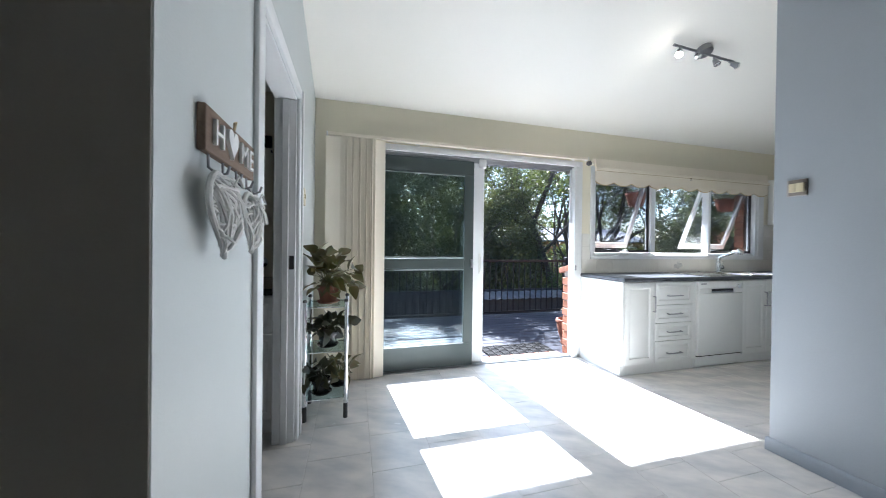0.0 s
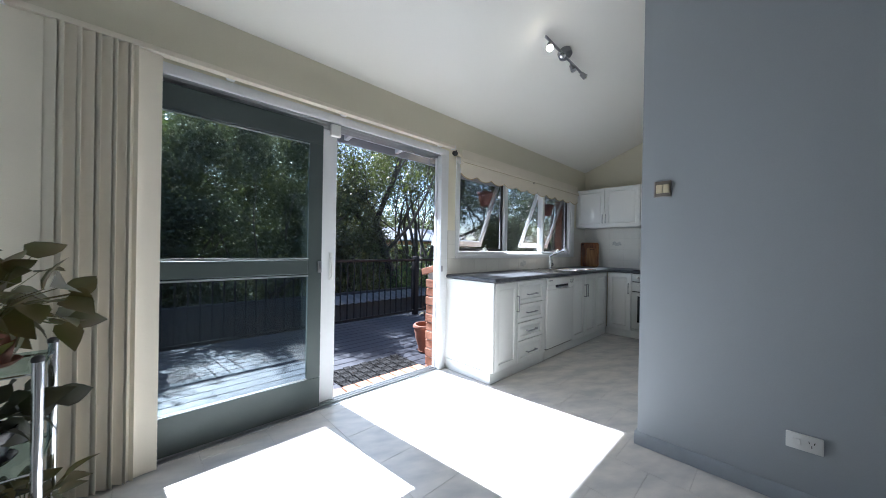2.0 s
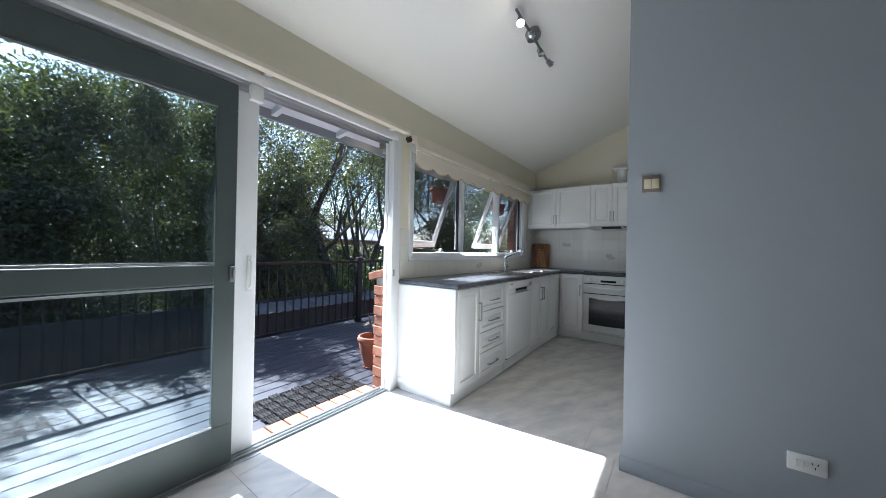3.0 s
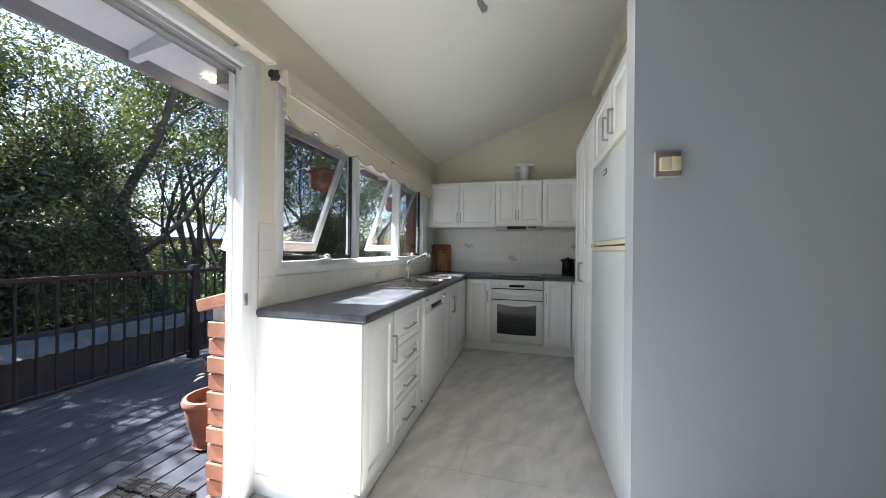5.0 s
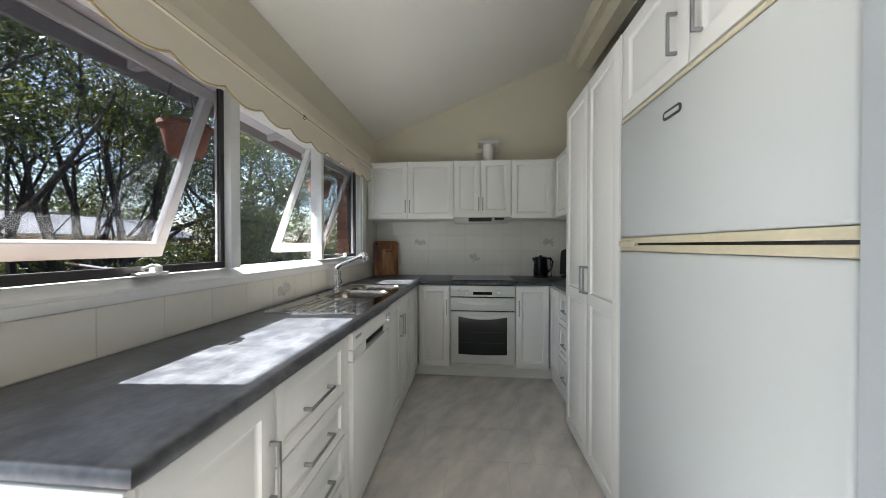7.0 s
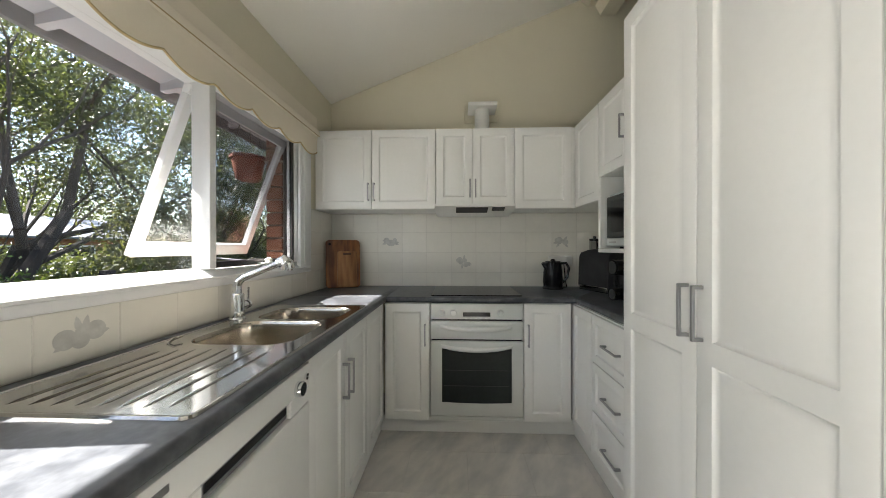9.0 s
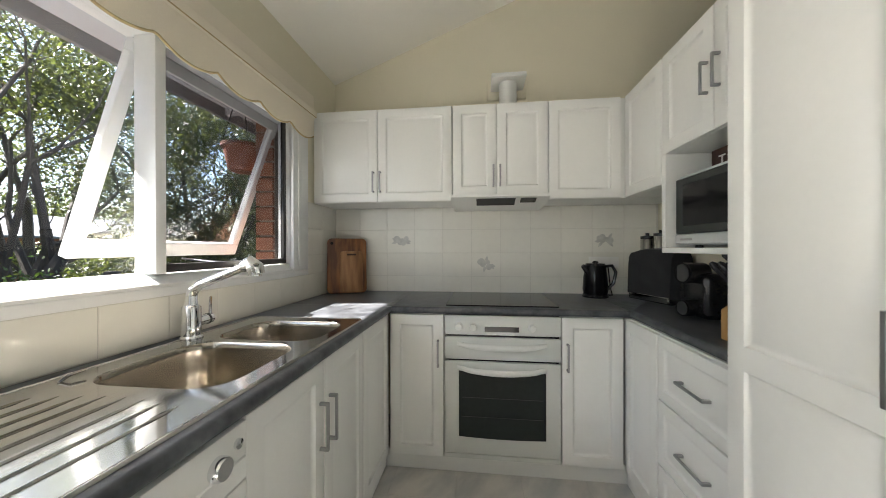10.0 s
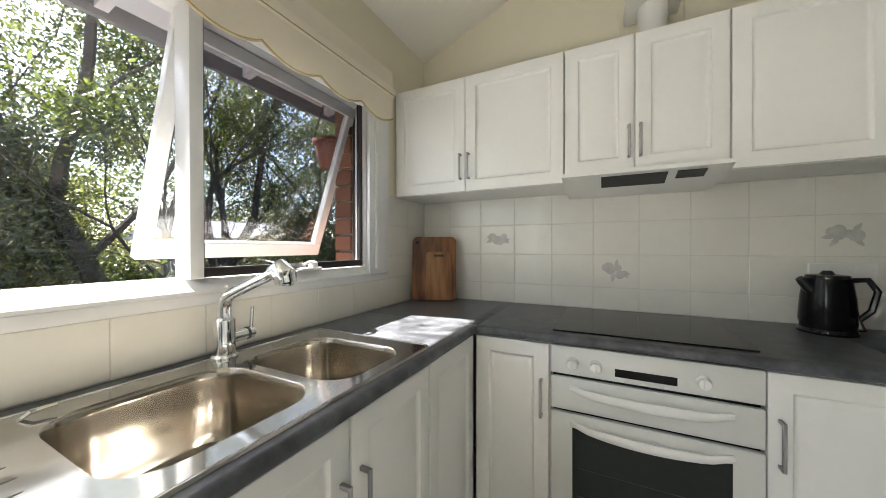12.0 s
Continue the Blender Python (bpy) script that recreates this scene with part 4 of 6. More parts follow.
rh = thing("rangehood", (6.5, 2.83, 1.48), "white slim rangehood under the wall cabinets", "rangehood")
part("body", rings([[(x, y, z) for x, z in ((6.33, 1.512), (6.33, 1.527), (6.70, 1.529), (6.70, 1.47), (6.45, 1.478))] for y in (2.548, 3.122)]), M["cabinet"], rh)
part("vent", rings([[(x, y, z) for x, z in ((6.352, 1.502), (6.444, 1.4755), (6.444, 1.4785), (6.352, 1.505))] for y in (2.74, 2.97)]), M["vent"], rh, "dark intake slot")
part("switch_panel", rings([[(x, y, z) for x, z in ((6.352, 1.502), (6.41, 1.4855), (6.41, 1.4885), (6.352, 1.505))] for y in (2.62, 2.71)]), M["dark_plastic"], rh)
duct = thing("exhaust_duct", (6.58, 2.75, ZU1), "white exhaust duct with square plate above the cabinets", "duct")
part("pipe", lathe([(0.063, 0), (0.063, 0.02), (0.058, 0.03), (0.058, 0.215)], (6.60, 2.765, ZU1), 24), M["white_plastic"], duct)
part("plate", box(6.50, 6.70, 2.655, 2.875, ZU1 + 0.215, ZU1 + 0.245, 0.006, 2), M["white_plastic"], duct)
part("wall_plate", box(6.70, 6.719, 2.63, 2.90, ZU1 + 0.16, ZU1 + 0.30, 0.004), M["cream_wall"], duct)

# ---- wall cabinets with the microwave ----
YU = 2.12
c = unit("wall_cabinet", (6.006, YR, ZU0), (6.40, YU - 0.019, ZU1), "white corner wall cabinet next to the microwave", "wall cabinets")
leaf(c, "N", (6.386, YU - 0.019, ZU0), 0.378, ZU1 - ZU0)
mc = thing("microwave_cabinet", (5.67, 1.95, 1.19), "white wall cabinet with open microwave shelf", "cabinet", "wall cabinets")
part("body", box(5.34, 6.004, YR, YU - 0.019, 1.632, ZU1, 0.001), M["cabinet"], mc)
part("side_panel", box(5.974, 6.004, YR, YU, 1.212, 1.631, 0.002), M["cabinet"], mc)
part("side_panel", box(5.34, 5.358, YR, YU, 1.212, 1.631, 0.002), M["cabinet"], mc)
part("shelf", box(5.34, 6.004, YR, YU, 1.188, 1.211, 0.002), M["cabinet"], mc)
leaf(mc, "N", (6.002, YU - 0.019, 1.632), 0.33, ZU1 - 1.632, (0.30, 0.2), 0.12)
leaf(mc, "N", (5.670, YU - 0.019, 1.632), 0.328, ZU1 - 1.632, (0.03, 0.2), 0.12)
mw = thing("microwave", (5.65, 1.95, 1.211), "white microwave oven with dark glass door on the shelf", "microwave")
part("body", box(5.40, 5.915, YR + 0.01, 2.095, 1.222, 1.515, 0.006, 2), M["appliance"], mw)
part("door", box(5.52, 5.912, 2.095, 2.112, 1.268, 1.50, 0.004), M["oven_glass"], mw, "dark glass door")
part("window", box(5.60, 5.86, 2.112, 2.114, 1.30, 1.47, 0.001), M["black_glass"], mw)
part("lower_trim", box(5.40, 5.913, 2.095, 2.114, 1.226, 1.267, 0.004), M["appliance"], mw)
part("badge", box(5.80, 5.875, 2.114, 2.1155, 1.241, 1.250, 0.0005), M["nickel"], mw)
for x in (5.45, 5.86):
    part("foot", lathe([(0.015, 0), (0.013, 0.012)], (x, 2.05, 1.211), 10), M["dark_plastic"], mw)


def lettering(text, size, m, material, parent, depth=0.006, spread=1.0):
    """Words from the built-in font as meshes of their own, one a letter."""
    x = 0.0
    for ch in text:
        cu = bpy.data.curves.new("letter", "FONT")
        cu.body, cu.size, cu.extrude = ch, size, depth / 2
        tmp = bpy.data.objects.new("tmp", cu)
        me = bpy.data.meshes.new_from_object(tmp)
        bm = bmesh.new()
        bm.from_mesh(me)
        w = max(v.co.x for v in bm.verts)
        moved(bm, m @ Matrix.Translation((x, 0, depth / 2)))
        part("letter", bm, material, parent, smooth=False)
        x += (w + size * 0.16) * spread
        bpy.data.objects.remove(tmp)
        bpy.data.curves.remove(cu)


tea = thing("tea_sign", (5.62, 1.97, 1.515), "dark brown wooden sign with white letters on the microwave", "sign")
part("board", box(5.40, 5.905, 1.955, 1.975, 1.516, 1.618, 0.002), M["sign_brown"], tea)
lettering("TEA", 0.062, facing("N", (5.86, 1.9755, 1.545)), M["white_plastic"], tea, 0.003, 1.5)

# ---- pantry, fridge ----
YP = 2.31
pn = unit("pantry_cabinet", (4.53, YR, 0.05), (5.335, YP - 0.019, 2.11), "tall white two-door pantry with long raised panels", "tall cabinets", "pantry")
for u0, hx in ((5.333, 0.357), (4.944, 0.022)):
    leaf(pn, "N", (u0, YP - 0.019, 0.05), 0.388, 2.06, (hx, 0.99), 0.15, frames=[(0.055, 0.06, 0.333, 0.86), (0.055, 0.92, 0.333, 2.0)])
part("filler", box(4.531, 4.555, YP - 0.019, YP, 0.05, 2.11, 0.001), M["cabinet"], pn)
part("kickboard", box(4.53, 5.335, YP - 0.05, YP - 0.03, 0, 0.05, 0.001), M["cabinet"], pn)
oc = unit("overhead_cabinet", (3.655, YR, 1.752), (4.528, YP - 0.019, 2.11), "white two-door cabinet above the fridge", "tall cabinets")
leaf(oc, "N", (4.527, YP - 0.019, 1.752), 0.415, 0.356, (0.36, 0.12), 0.13)
leaf(oc, "N", (4.110, YP - 0.019, 1.752), 0.415, 0.356, (0.055, 0.12), 0.13)
part("scribe", box(3.645, 3.693, YP - 0.019, YP, 1.752, 2.108, 0.001), M["cabinet"], oc)

fr = thing("fridge", (4.08, 2.05, 0), "large white two-door fridge with yellowed trim", "fridge")
part("body", box(3.665, 4.518, YR + 0.005, 2.255, 0.03, 1.735, 0.006, 2), M["appliance"], fr)
part("freezer_door", box(3.684, 4.516, 2.258, 2.322, 1.260, 1.722, 0.012, 3), M["appliance"], fr)
part("fridge_door", box(3.684, 4.516, 2.258, 2.322, 0.06, 1.205, 0.012, 3), M["appliance"], fr)
part("trim_strip", box(3.684, 4.516, 2.262, 2.320, 1.2365, 1.259, 0.003), M["aged_plastic"], fr, "yellowed plastic grip strip")
part("trim_strip", box(3.684, 4.516, 2.262, 2.320, 1.206, 1.2285, 0.003), M["aged_plastic"], fr, "yellowed plastic grip strip")
# dark filler put in the door gap where its shade would be
part("gap", box(3.67, 4.513, 2.258, 2.306, 1.2282, 1.2398, 0), M["dark_plastic"], fr, "dark filler for the shade between the doors")
part("hinge_cap", box(4.40, 4.516, 2.30, 2.328, 1.224, 1.247, 0.003), M["aged_plastic"], fr)
part("top_trim", box(3.684, 4.516, 2.262, 2.321, 1.723, 1.738, 0.003), M["aged_plastic"], fr, "yellowed top edge")
part("badge", join(moved(rings([rrect(-0.045, 0.045, -0.014, 0.014, 0.012, 0.0), rrect(-0.045, 0.045, -0.014, 0.014, 0.012, 0.003), rrect(-0.037, 0.037, -0.007, 0.007, 0.006, 0.003), rrect(-0.037, 0.037, -0.007, 0.007, 0.006, 0.001)]), facing("N", (4.165, 2.322, 1.635)))), M["vent"], fr, "plain dark badge outline")
part("badge_face", moved(rings([rrect(-0.036, 0.036, -0.0065, 0.0065, 0.006, 0.001), rrect(-0.035, 0.035, -0.006, 0.006, 0.005, 0.0035)]), facing("N", (4.165, 2.322, 1.635))), M["appliance"], fr)
for x in (3.72, 4.46):
    part("foot", lathe([(0.02, 0), (0.018, 0.03)], (x, 2.2, 0), 10), M["dark_plastic"], fr)


# ---- blinds over the sliding door ----
track = thing("blind_track", (2.25, 3.95, 2.09), "cream vertical blind track above the sliding door", "blind track")
part("rail", box(0.965, 3.54, 3.925, 3.975, 2.095, 2.118, 0.004, 2), M["fabric"], track)
part("fascia", box(0.965, 3.54, 3.915, 3.925, 2.09, 2.118, 0.002), M["fabric"], track)
for x in (1.05, 1.75, 2.45, 3.42):
    part("bracket", box(x - 0.02, x + 0.02, 3.975, YW, 2.10, 2.112, 0.001), M["white_plastic"], track)
for x in (0.965, 3.54):
    part("end_cap", box(x - 0.006, x + 0.006, 3.913, 3.977, 2.088, 2.120, 0.002), M["white_plastic"], track)
bl = thing("vertical_blind", (1.2, 3.93, 0.02), "cream vertical blind slats drawn to one side", "blind")
slats = [(1.012, 4, 0.115), (1.062, 24, 0.10), (1.092, 40, 0.10), (1.118, 22, 0.10), (1.15, 46, 0.09), (1.175, 26, 0.10), (1.208, 44, 0.09), (1.232, 30, 0.10), (1.262, 48, 0.09), (1.288, 34, 0.09), (1.312, 50, 0.08), (1.332, 38, 0.08), (1.391, -9, 0.118)]
for x, turn, w in slats:
    m = Matrix.Translation((x, 3.935, 0)) @ Matrix.Rotation(radians(-turn), 4, "Z")
    n = 6
    loop = [(-w / 2 + w * k / n, 0.006 * math.sin(math.pi * k / n), 0) for k in range(n + 1)] + [(w / 2 - w * k / n, 0.006 * math.sin(math.pi * k / n) - 0.0012, 0) for k in range(n + 1)]
    part("slat", moved(rings([[(a, b, 0.012) for a, b, _ in loop], [(a, b, 2.09) for a, b, _ in loop]]), m), M["blind_cloth"], bl)

# ---- scalloped valance with roller blind over the kitchen window ----
val = thing("window_valance", (4.95, 3.97, 1.89), "cream scalloped roller blind with gold braid edge", "blind")
V0, V1 = 3.645, 6.248
per = (V1 - V0) / 11


def hem(x):
    s = ((x - V0) / per) % 1.0
    return 1.880 - 0.036 * math.sin(math.pi * s) ** 0.8 if 0.0 < s < 1.0 else 1.880


bm = bmesh.new()
cols = []
N = 150
for k in range(N + 1):
    x = V0 + (V1 - V0) * k / N
    zb = hem(x)
    cols.append([bm.verts.new((x, y, z)) for y, z in ((3.935, zb), (3.935, 1.955), (3.929, 1.985), (3.916, 1.992), (3.914, 2.022), (3.928, 2.030), (3.932, 2.052), (3.936, 2.118), (3.985, 2.128), (3.99, 2.10), (3.945, 2.03), (3.939, 1.96), (3.939, zb))])
for a, b in zip(cols, cols[1:]):
    for i in range(13):
        bm.faces.new((a[i], a[(i + 1) % 13], b[(i + 1) % 13], b[i]))
bm.faces.new(cols[0])
bm.faces.new(cols[-1][::-1])
bmesh.ops.recalc_face_normals(bm, faces=bm.faces)
part("drop", bm, M["fabric"], val)
part("braid", tube([(V0 + (V1 - V0) * k / 150, 3.936, hem(V0 + (V1 - V0) * k / 150)) for k in range(151)], 0.0045, 6), M["gold_trim"], val, "gold braid hem")
part("braid", tube([(V0, 3.918, 1.990), (V1, 3.918, 1.990)], 0.0025, 6), M["gold_trim"], val, "thin braid line")
part("roller", tube([(3.625, 3.985, 2.075), (6.265, 3.985, 2.075)], 0.018, 14), M["fabric"], val)
for x in (3.605, 6.268):
    part("bracket", join(box(x - 0.003, x + 0.003, 3.96, YW - 0.016, 2.05, 2.10, 0.001), tube([(x - 0.02, 3.985, 2.075), (x + 0.02, 3.985, 2.075)], 0.02, 14)), M["vent"], val, "dark roller bracket")
part("pull_ring", join(tube([(4.94, 3.912, 1.995), (4.94, 3.911, 1.982)], 0.003, 6), tube([(4.94, 3.909 + 0.009 * math.cos(a), 1.976 + 0.009 * math.sin(a)) for a in (2 * math.pi * k / 12 for k in range(13))], 0.002, 6)), M["dark_plastic"], val, "small dark pull ring")

# ---- ceiling spot bar ----
lamp = thing("spot_bar_lamp", (3.92, 3.05, roof_z(3.05) - 0.12), "brushed nickel ceiling bar with four spots, one bulb lit", "ceiling lamp")
zb = 2.745
part("canopy", moved(lathe([(0.05, -0.05), (0.055, -0.045), (0.055, 0.0)], (0, 0, 0), 20), Matrix.Translation((3.92, 3.05, roof_z(3.05))) @ Matrix.Rotation(-math.atan(RISE), 4, "X")), M["nickel"], lamp)
part("bar", tube([(3.60, 3.04, zb + 0.03), (4.24, 3.04, zb)], 0.010, 10), M["nickel"], lamp)
for x, dx, dy, lit in ((3.66, -0.03, -0.02, True), (3.84, -0.05, -0.05, False), (4.02, 0.0, -0.03, False), (4.19, 0.05, -0.06, False)):
    a = Vector((x, 3.04, zb - 0.012 + 0.03 * (4.24 - x) / 0.64))
    d = Vector((dx, dy, -0.07)).normalized()
    sp = part("spot", tube([a, a + d * 0.02, a + d * 0.025, a + d * 0.06, a + d * 0.075], [0.006, 0.006, 0.018, 0.022, 0.026], 14), M["nickel"], lamp)
    e = a + d * 0.076
    part("bulb", tube([e - d * 0.005, e + d * 0.006, e + d * 0.012], [0.022, 0.022, 0.006], 14), M["bulb"] if lit else M["chrome"], sp, "glowing bulb" if lit else "unlit reflector bulb")

# ---- partition wall fittings ----
sw = thing("light_switch", (XG, 2.25, 1.46), "cream double light switch with yellowed rockers", "light switch")
part("plate", box(XG - 0.010, XG, 2.212, 2.290, 1.470, 1.556, 0.003, 2), M["grimy_plastic"], sw, "taupe surround plate")
part("plate_edge", join(box(XG - 0.012, XG, 2.2905, 2.2965, 1.465, 1.556, 0.002), box(XG - 0.011, XG, 2.212, 2.290, 1.465, 1.4695, 0.001)), M["worn_edge"], sw, "worn pale plate edge")
for y in (2.2185, 2.2505):
    part("rocker", box(XG - 0.026, XG - 0.010, y, y + 0.0315, 1.486, 1.534, 0.003, 2), M["cream_plastic"], sw)
po = thing("power_outlet", (XG, 1.69, 0.27), "white power outlet low on the grey wall", "power outlet")
part("plate", box(XG - 0.011, XG, 1.637, 1.752, 0.265, 0.338, 0.004, 2), M["white_plastic"], po)
part("rocker", box(XG - 0.016, XG - 0.011, 1.705, 1.73, 0.288, 0.315, 0.002), M["white_plastic"], po)
for dy, dz, lean in ((-0.008, 0.008, 0.3), (0.008, 0.008, -0.3), (0.0, -0.009, 0.0)):
    part("pin_slot", moved(box(-0.0125, -0.0108, -0.0012, 0.0012, -0.005, 0.005, 0), Matrix.Translation((XG, 1.672 + dy, 0.302 + dz)) @ Matrix.Rotation(lean, 4, "X")), M["dark_plastic"], po)
ls = thing("light_switch", (XL, 3.40, 1.44), "small cream light switch beside the doorway", "light switch")
part("plate", box(XL, XL + 0.008, 3.37, 3.44, 1.43, 1.545, 0.003, 2), M["cream_plastic"], ls)
part("rocker", box(XL + 0.008, XL + 0.014, 3.395, 3.415, 1.475, 1.505, 0.002), M["cream_plastic"], ls)

# ---- home sign with wicker hearts ----
sign = thing("home_sign", (XL, 2.05, 1.38), "brown wooden board with white HOME letters and hooks", "sign")
part("board", box(XL, XL + 0.018, 1.863, 2.213, 1.367, 1.470, 0.002), M["driftwood"], sign)
m = facing("E", (XL + 0.0185, 1.893, 1.390))
lettering("H", 0.085, m, M["white_plastic"], sign, 0.008)
lettering("ME", 0.085, m @ Matrix.Translation((0.175, 0, 0)), M["white_plastic"], sign, 0.008)


def heart_loop(w, h, n=28):
    pts = []
    for k in range(n):
        a = 2 * math.pi * k / n
        pts.append((w / 2 * math.sin(a) ** 3, h * (13 * math.cos(a) - 5 * math.cos(2 * a) - 2 * math.cos(3 * a) - math.cos(4 * a)) / 29))
    return pts


part("heart_letter", rings([[tuple(m @ Vector((0.115 + a, 0.035 + b, w))) for a, b in heart_loop(0.07, 0.075)] for w in (0.0, 0.009)]), M["white_plastic"], sign, "white wooden heart in place of the O")
part("heart_loop", tube([m @ Vector((0.115, 0.07, 0.008)), m @ Vector((0.105, 0.085, 0.012)), m @ Vector((0.118, 0.092, 0.012)), m @ Vector((0.118, 0.07, 0.008))], 0.0025, 6), M["gold_trim"], sign, "twine loop")
for y in (1.90, 1.985, 2.08, 2.17):
    part("hook", tube([(XL + 0.009, y, 1.372), (XL + 0.010, y, 1.337), (XL + 0.03, y + 0.004, 1.320), (XL + 0.045, y + 0.008, 1.327), (XL + 0.05, y + 0.01, 1.344)], 0.0032, 8), M["cast"], sign, "bent grey hook")
for yc_, zc, w, h, ties in ((1.925, 1.244, 0.17, 0.19, 1), (2.135, 1.240, 0.14, 0.17, -1)):
    ht = thing("wicker_heart", (XL + 0.03, yc_, zc - h / 2), "whitewashed wicker heart hung from a hook with white ribbon", "heart decoration", "wicker hearts")
    outline = heart_loop(w, h, 36)
    part("rim", tube([(XL + 0.035 + 0.004 * math.sin(5 * a), yc_ + a, zc + b) for a, b in outline + outline[:1]], 0.007, 8), M["wicker"], ht)
    rnd = random.Random(int(yc_ * 100))
    strands = []
    for k in range(90):
        i, j = rnd.randrange(36), rnd.randrange(36)
        if abs(i - j) % 36 < 6:
            continue
        (a0, b0), (a1, b1) = outline[i], outline[j]
        bul = rnd.uniform(0.005, 0.03)
        strands.append(tube([(XL + 0.03 + bul * math.sin(math.pi * s), yc_ + a0 + (a1 - a0) * s + rnd.uniform(-0.004, 0.004), zc + b0 + (b1 - b0) * s) for s in (0, 0.25, 0.5, 0.75, 1)], 0.0042, 5))
    part("weave", join(*strands), M["wicker"], ht, "criss-cross willow strands")
    part("ribbon", join(tube([(XL + 0.05, yc_ + 0.01, zc + h * 0.3), (XL + 0.055, yc_ + 0.03, zc + h * 0.45), (XL + 0.06, yc_ + 0.05, zc + h * 0.30), (XL + 0.05, yc_ + 0.012, zc + h * 0.28)], 0.0035, 6), tube([(XL + 0.04, yc_, zc + h * 0.25), (XL + 0.03, yc_ + 0.004, 1.332)], 0.002, 5), tube([(XL + 0.05, yc_ + 0.01, zc + h * 0.28), (XL + 0.06, yc_ + 0.04, zc + h * 0.1), (XL + 0.06, yc_ + 0.06, zc - 0.01)], [0.003, 0.006, 0.008], 5)), M["white_plastic"], ht, "white ribbon bow")

# ---- glass plant stand ----
PX0, PX1, PY0, PY1 = 0.885, 1.145, 3.335, 3.60
st = thing("plant_stand", ((PX0 + PX1) / 2, (PY0 + PY1) / 2, 0), "three-tier chrome and glass plant stand by the blinds", "plant stand")
for x in (PX0, PX1):
    for y in (PY0, PY1):
        lg = part("leg", tube([(x, y, 0.10), (x, y, 0.79)], 0.013, 12), M["chrome"], st)
        part("foot", tube([(x, y, 0.0), (x, y, 0.10)], [0.015, 0.014], 12), M["vent"], lg, "dark plastic foot")
        part("cap", lathe([(0.0145, 0), (0.0145, 0.012), (0.008, 0.018)], (x, y, 0.785), 12), M["vent"], lg)
for z in (0.14, 0.455, 0.755):
    part("shelf", box(PX0 - 0.005, PX1 + 0.005, PY0 - 0.005, PY1 + 0.005, z, z + 0.006, 0.001), M["shelf_glass"], st, "clear glass shelf")
    part("rail", join(*[tube([(PX0, y, z - 0.006), (PX1, y, z - 0.006)], 0.004, 6) for y in (PY0, PY1)], *[tube([(x, PY0, z - 0.006), (x, PY1, z - 0.006)], 0.004, 6) for x in (PX0, PX1)]), M["chrome"], st)


def leaf_blade(length, width, bend=0.25, cup=0.2, n=4):
    """A pointed leaf along +x with a folded midrib."""
    bm = bmesh.new()
    rows = []
    for k in range(n + 1):
        s = k / n
        w = width * math.sin(math.pi * (0.08 + 0.92 * s) ** 0.75) * 0.5 if k < n else 0.0
        z = -bend * length * s * s
        rows.append([bm.verts.new((s * length, sgn * w, z + cup * w * abs(sgn))) for sgn in (-1, 0, 1)] if w > 1e-4 else [bm.verts.new((s * length, 0, z))])
    for a, b in zip(rows, rows[1:]):
        if len(a) == 3 and len(b) == 3:
            bm.faces.new((a[0], a[1], b[1], b[0]))
            bm.faces.new((a[1], a[2], b[2], b[1]))
        elif len(a) == 3:
            bm.faces.new((a[0], a[1], b[0]))
            bm.faces.new((a[1], a[2], b[0]))
        elif len(b) == 3:
            bm.faces.new((a[0], b[1], b[0]))
            bm.faces.new((a[0], b[2], b[1]))
    return bm


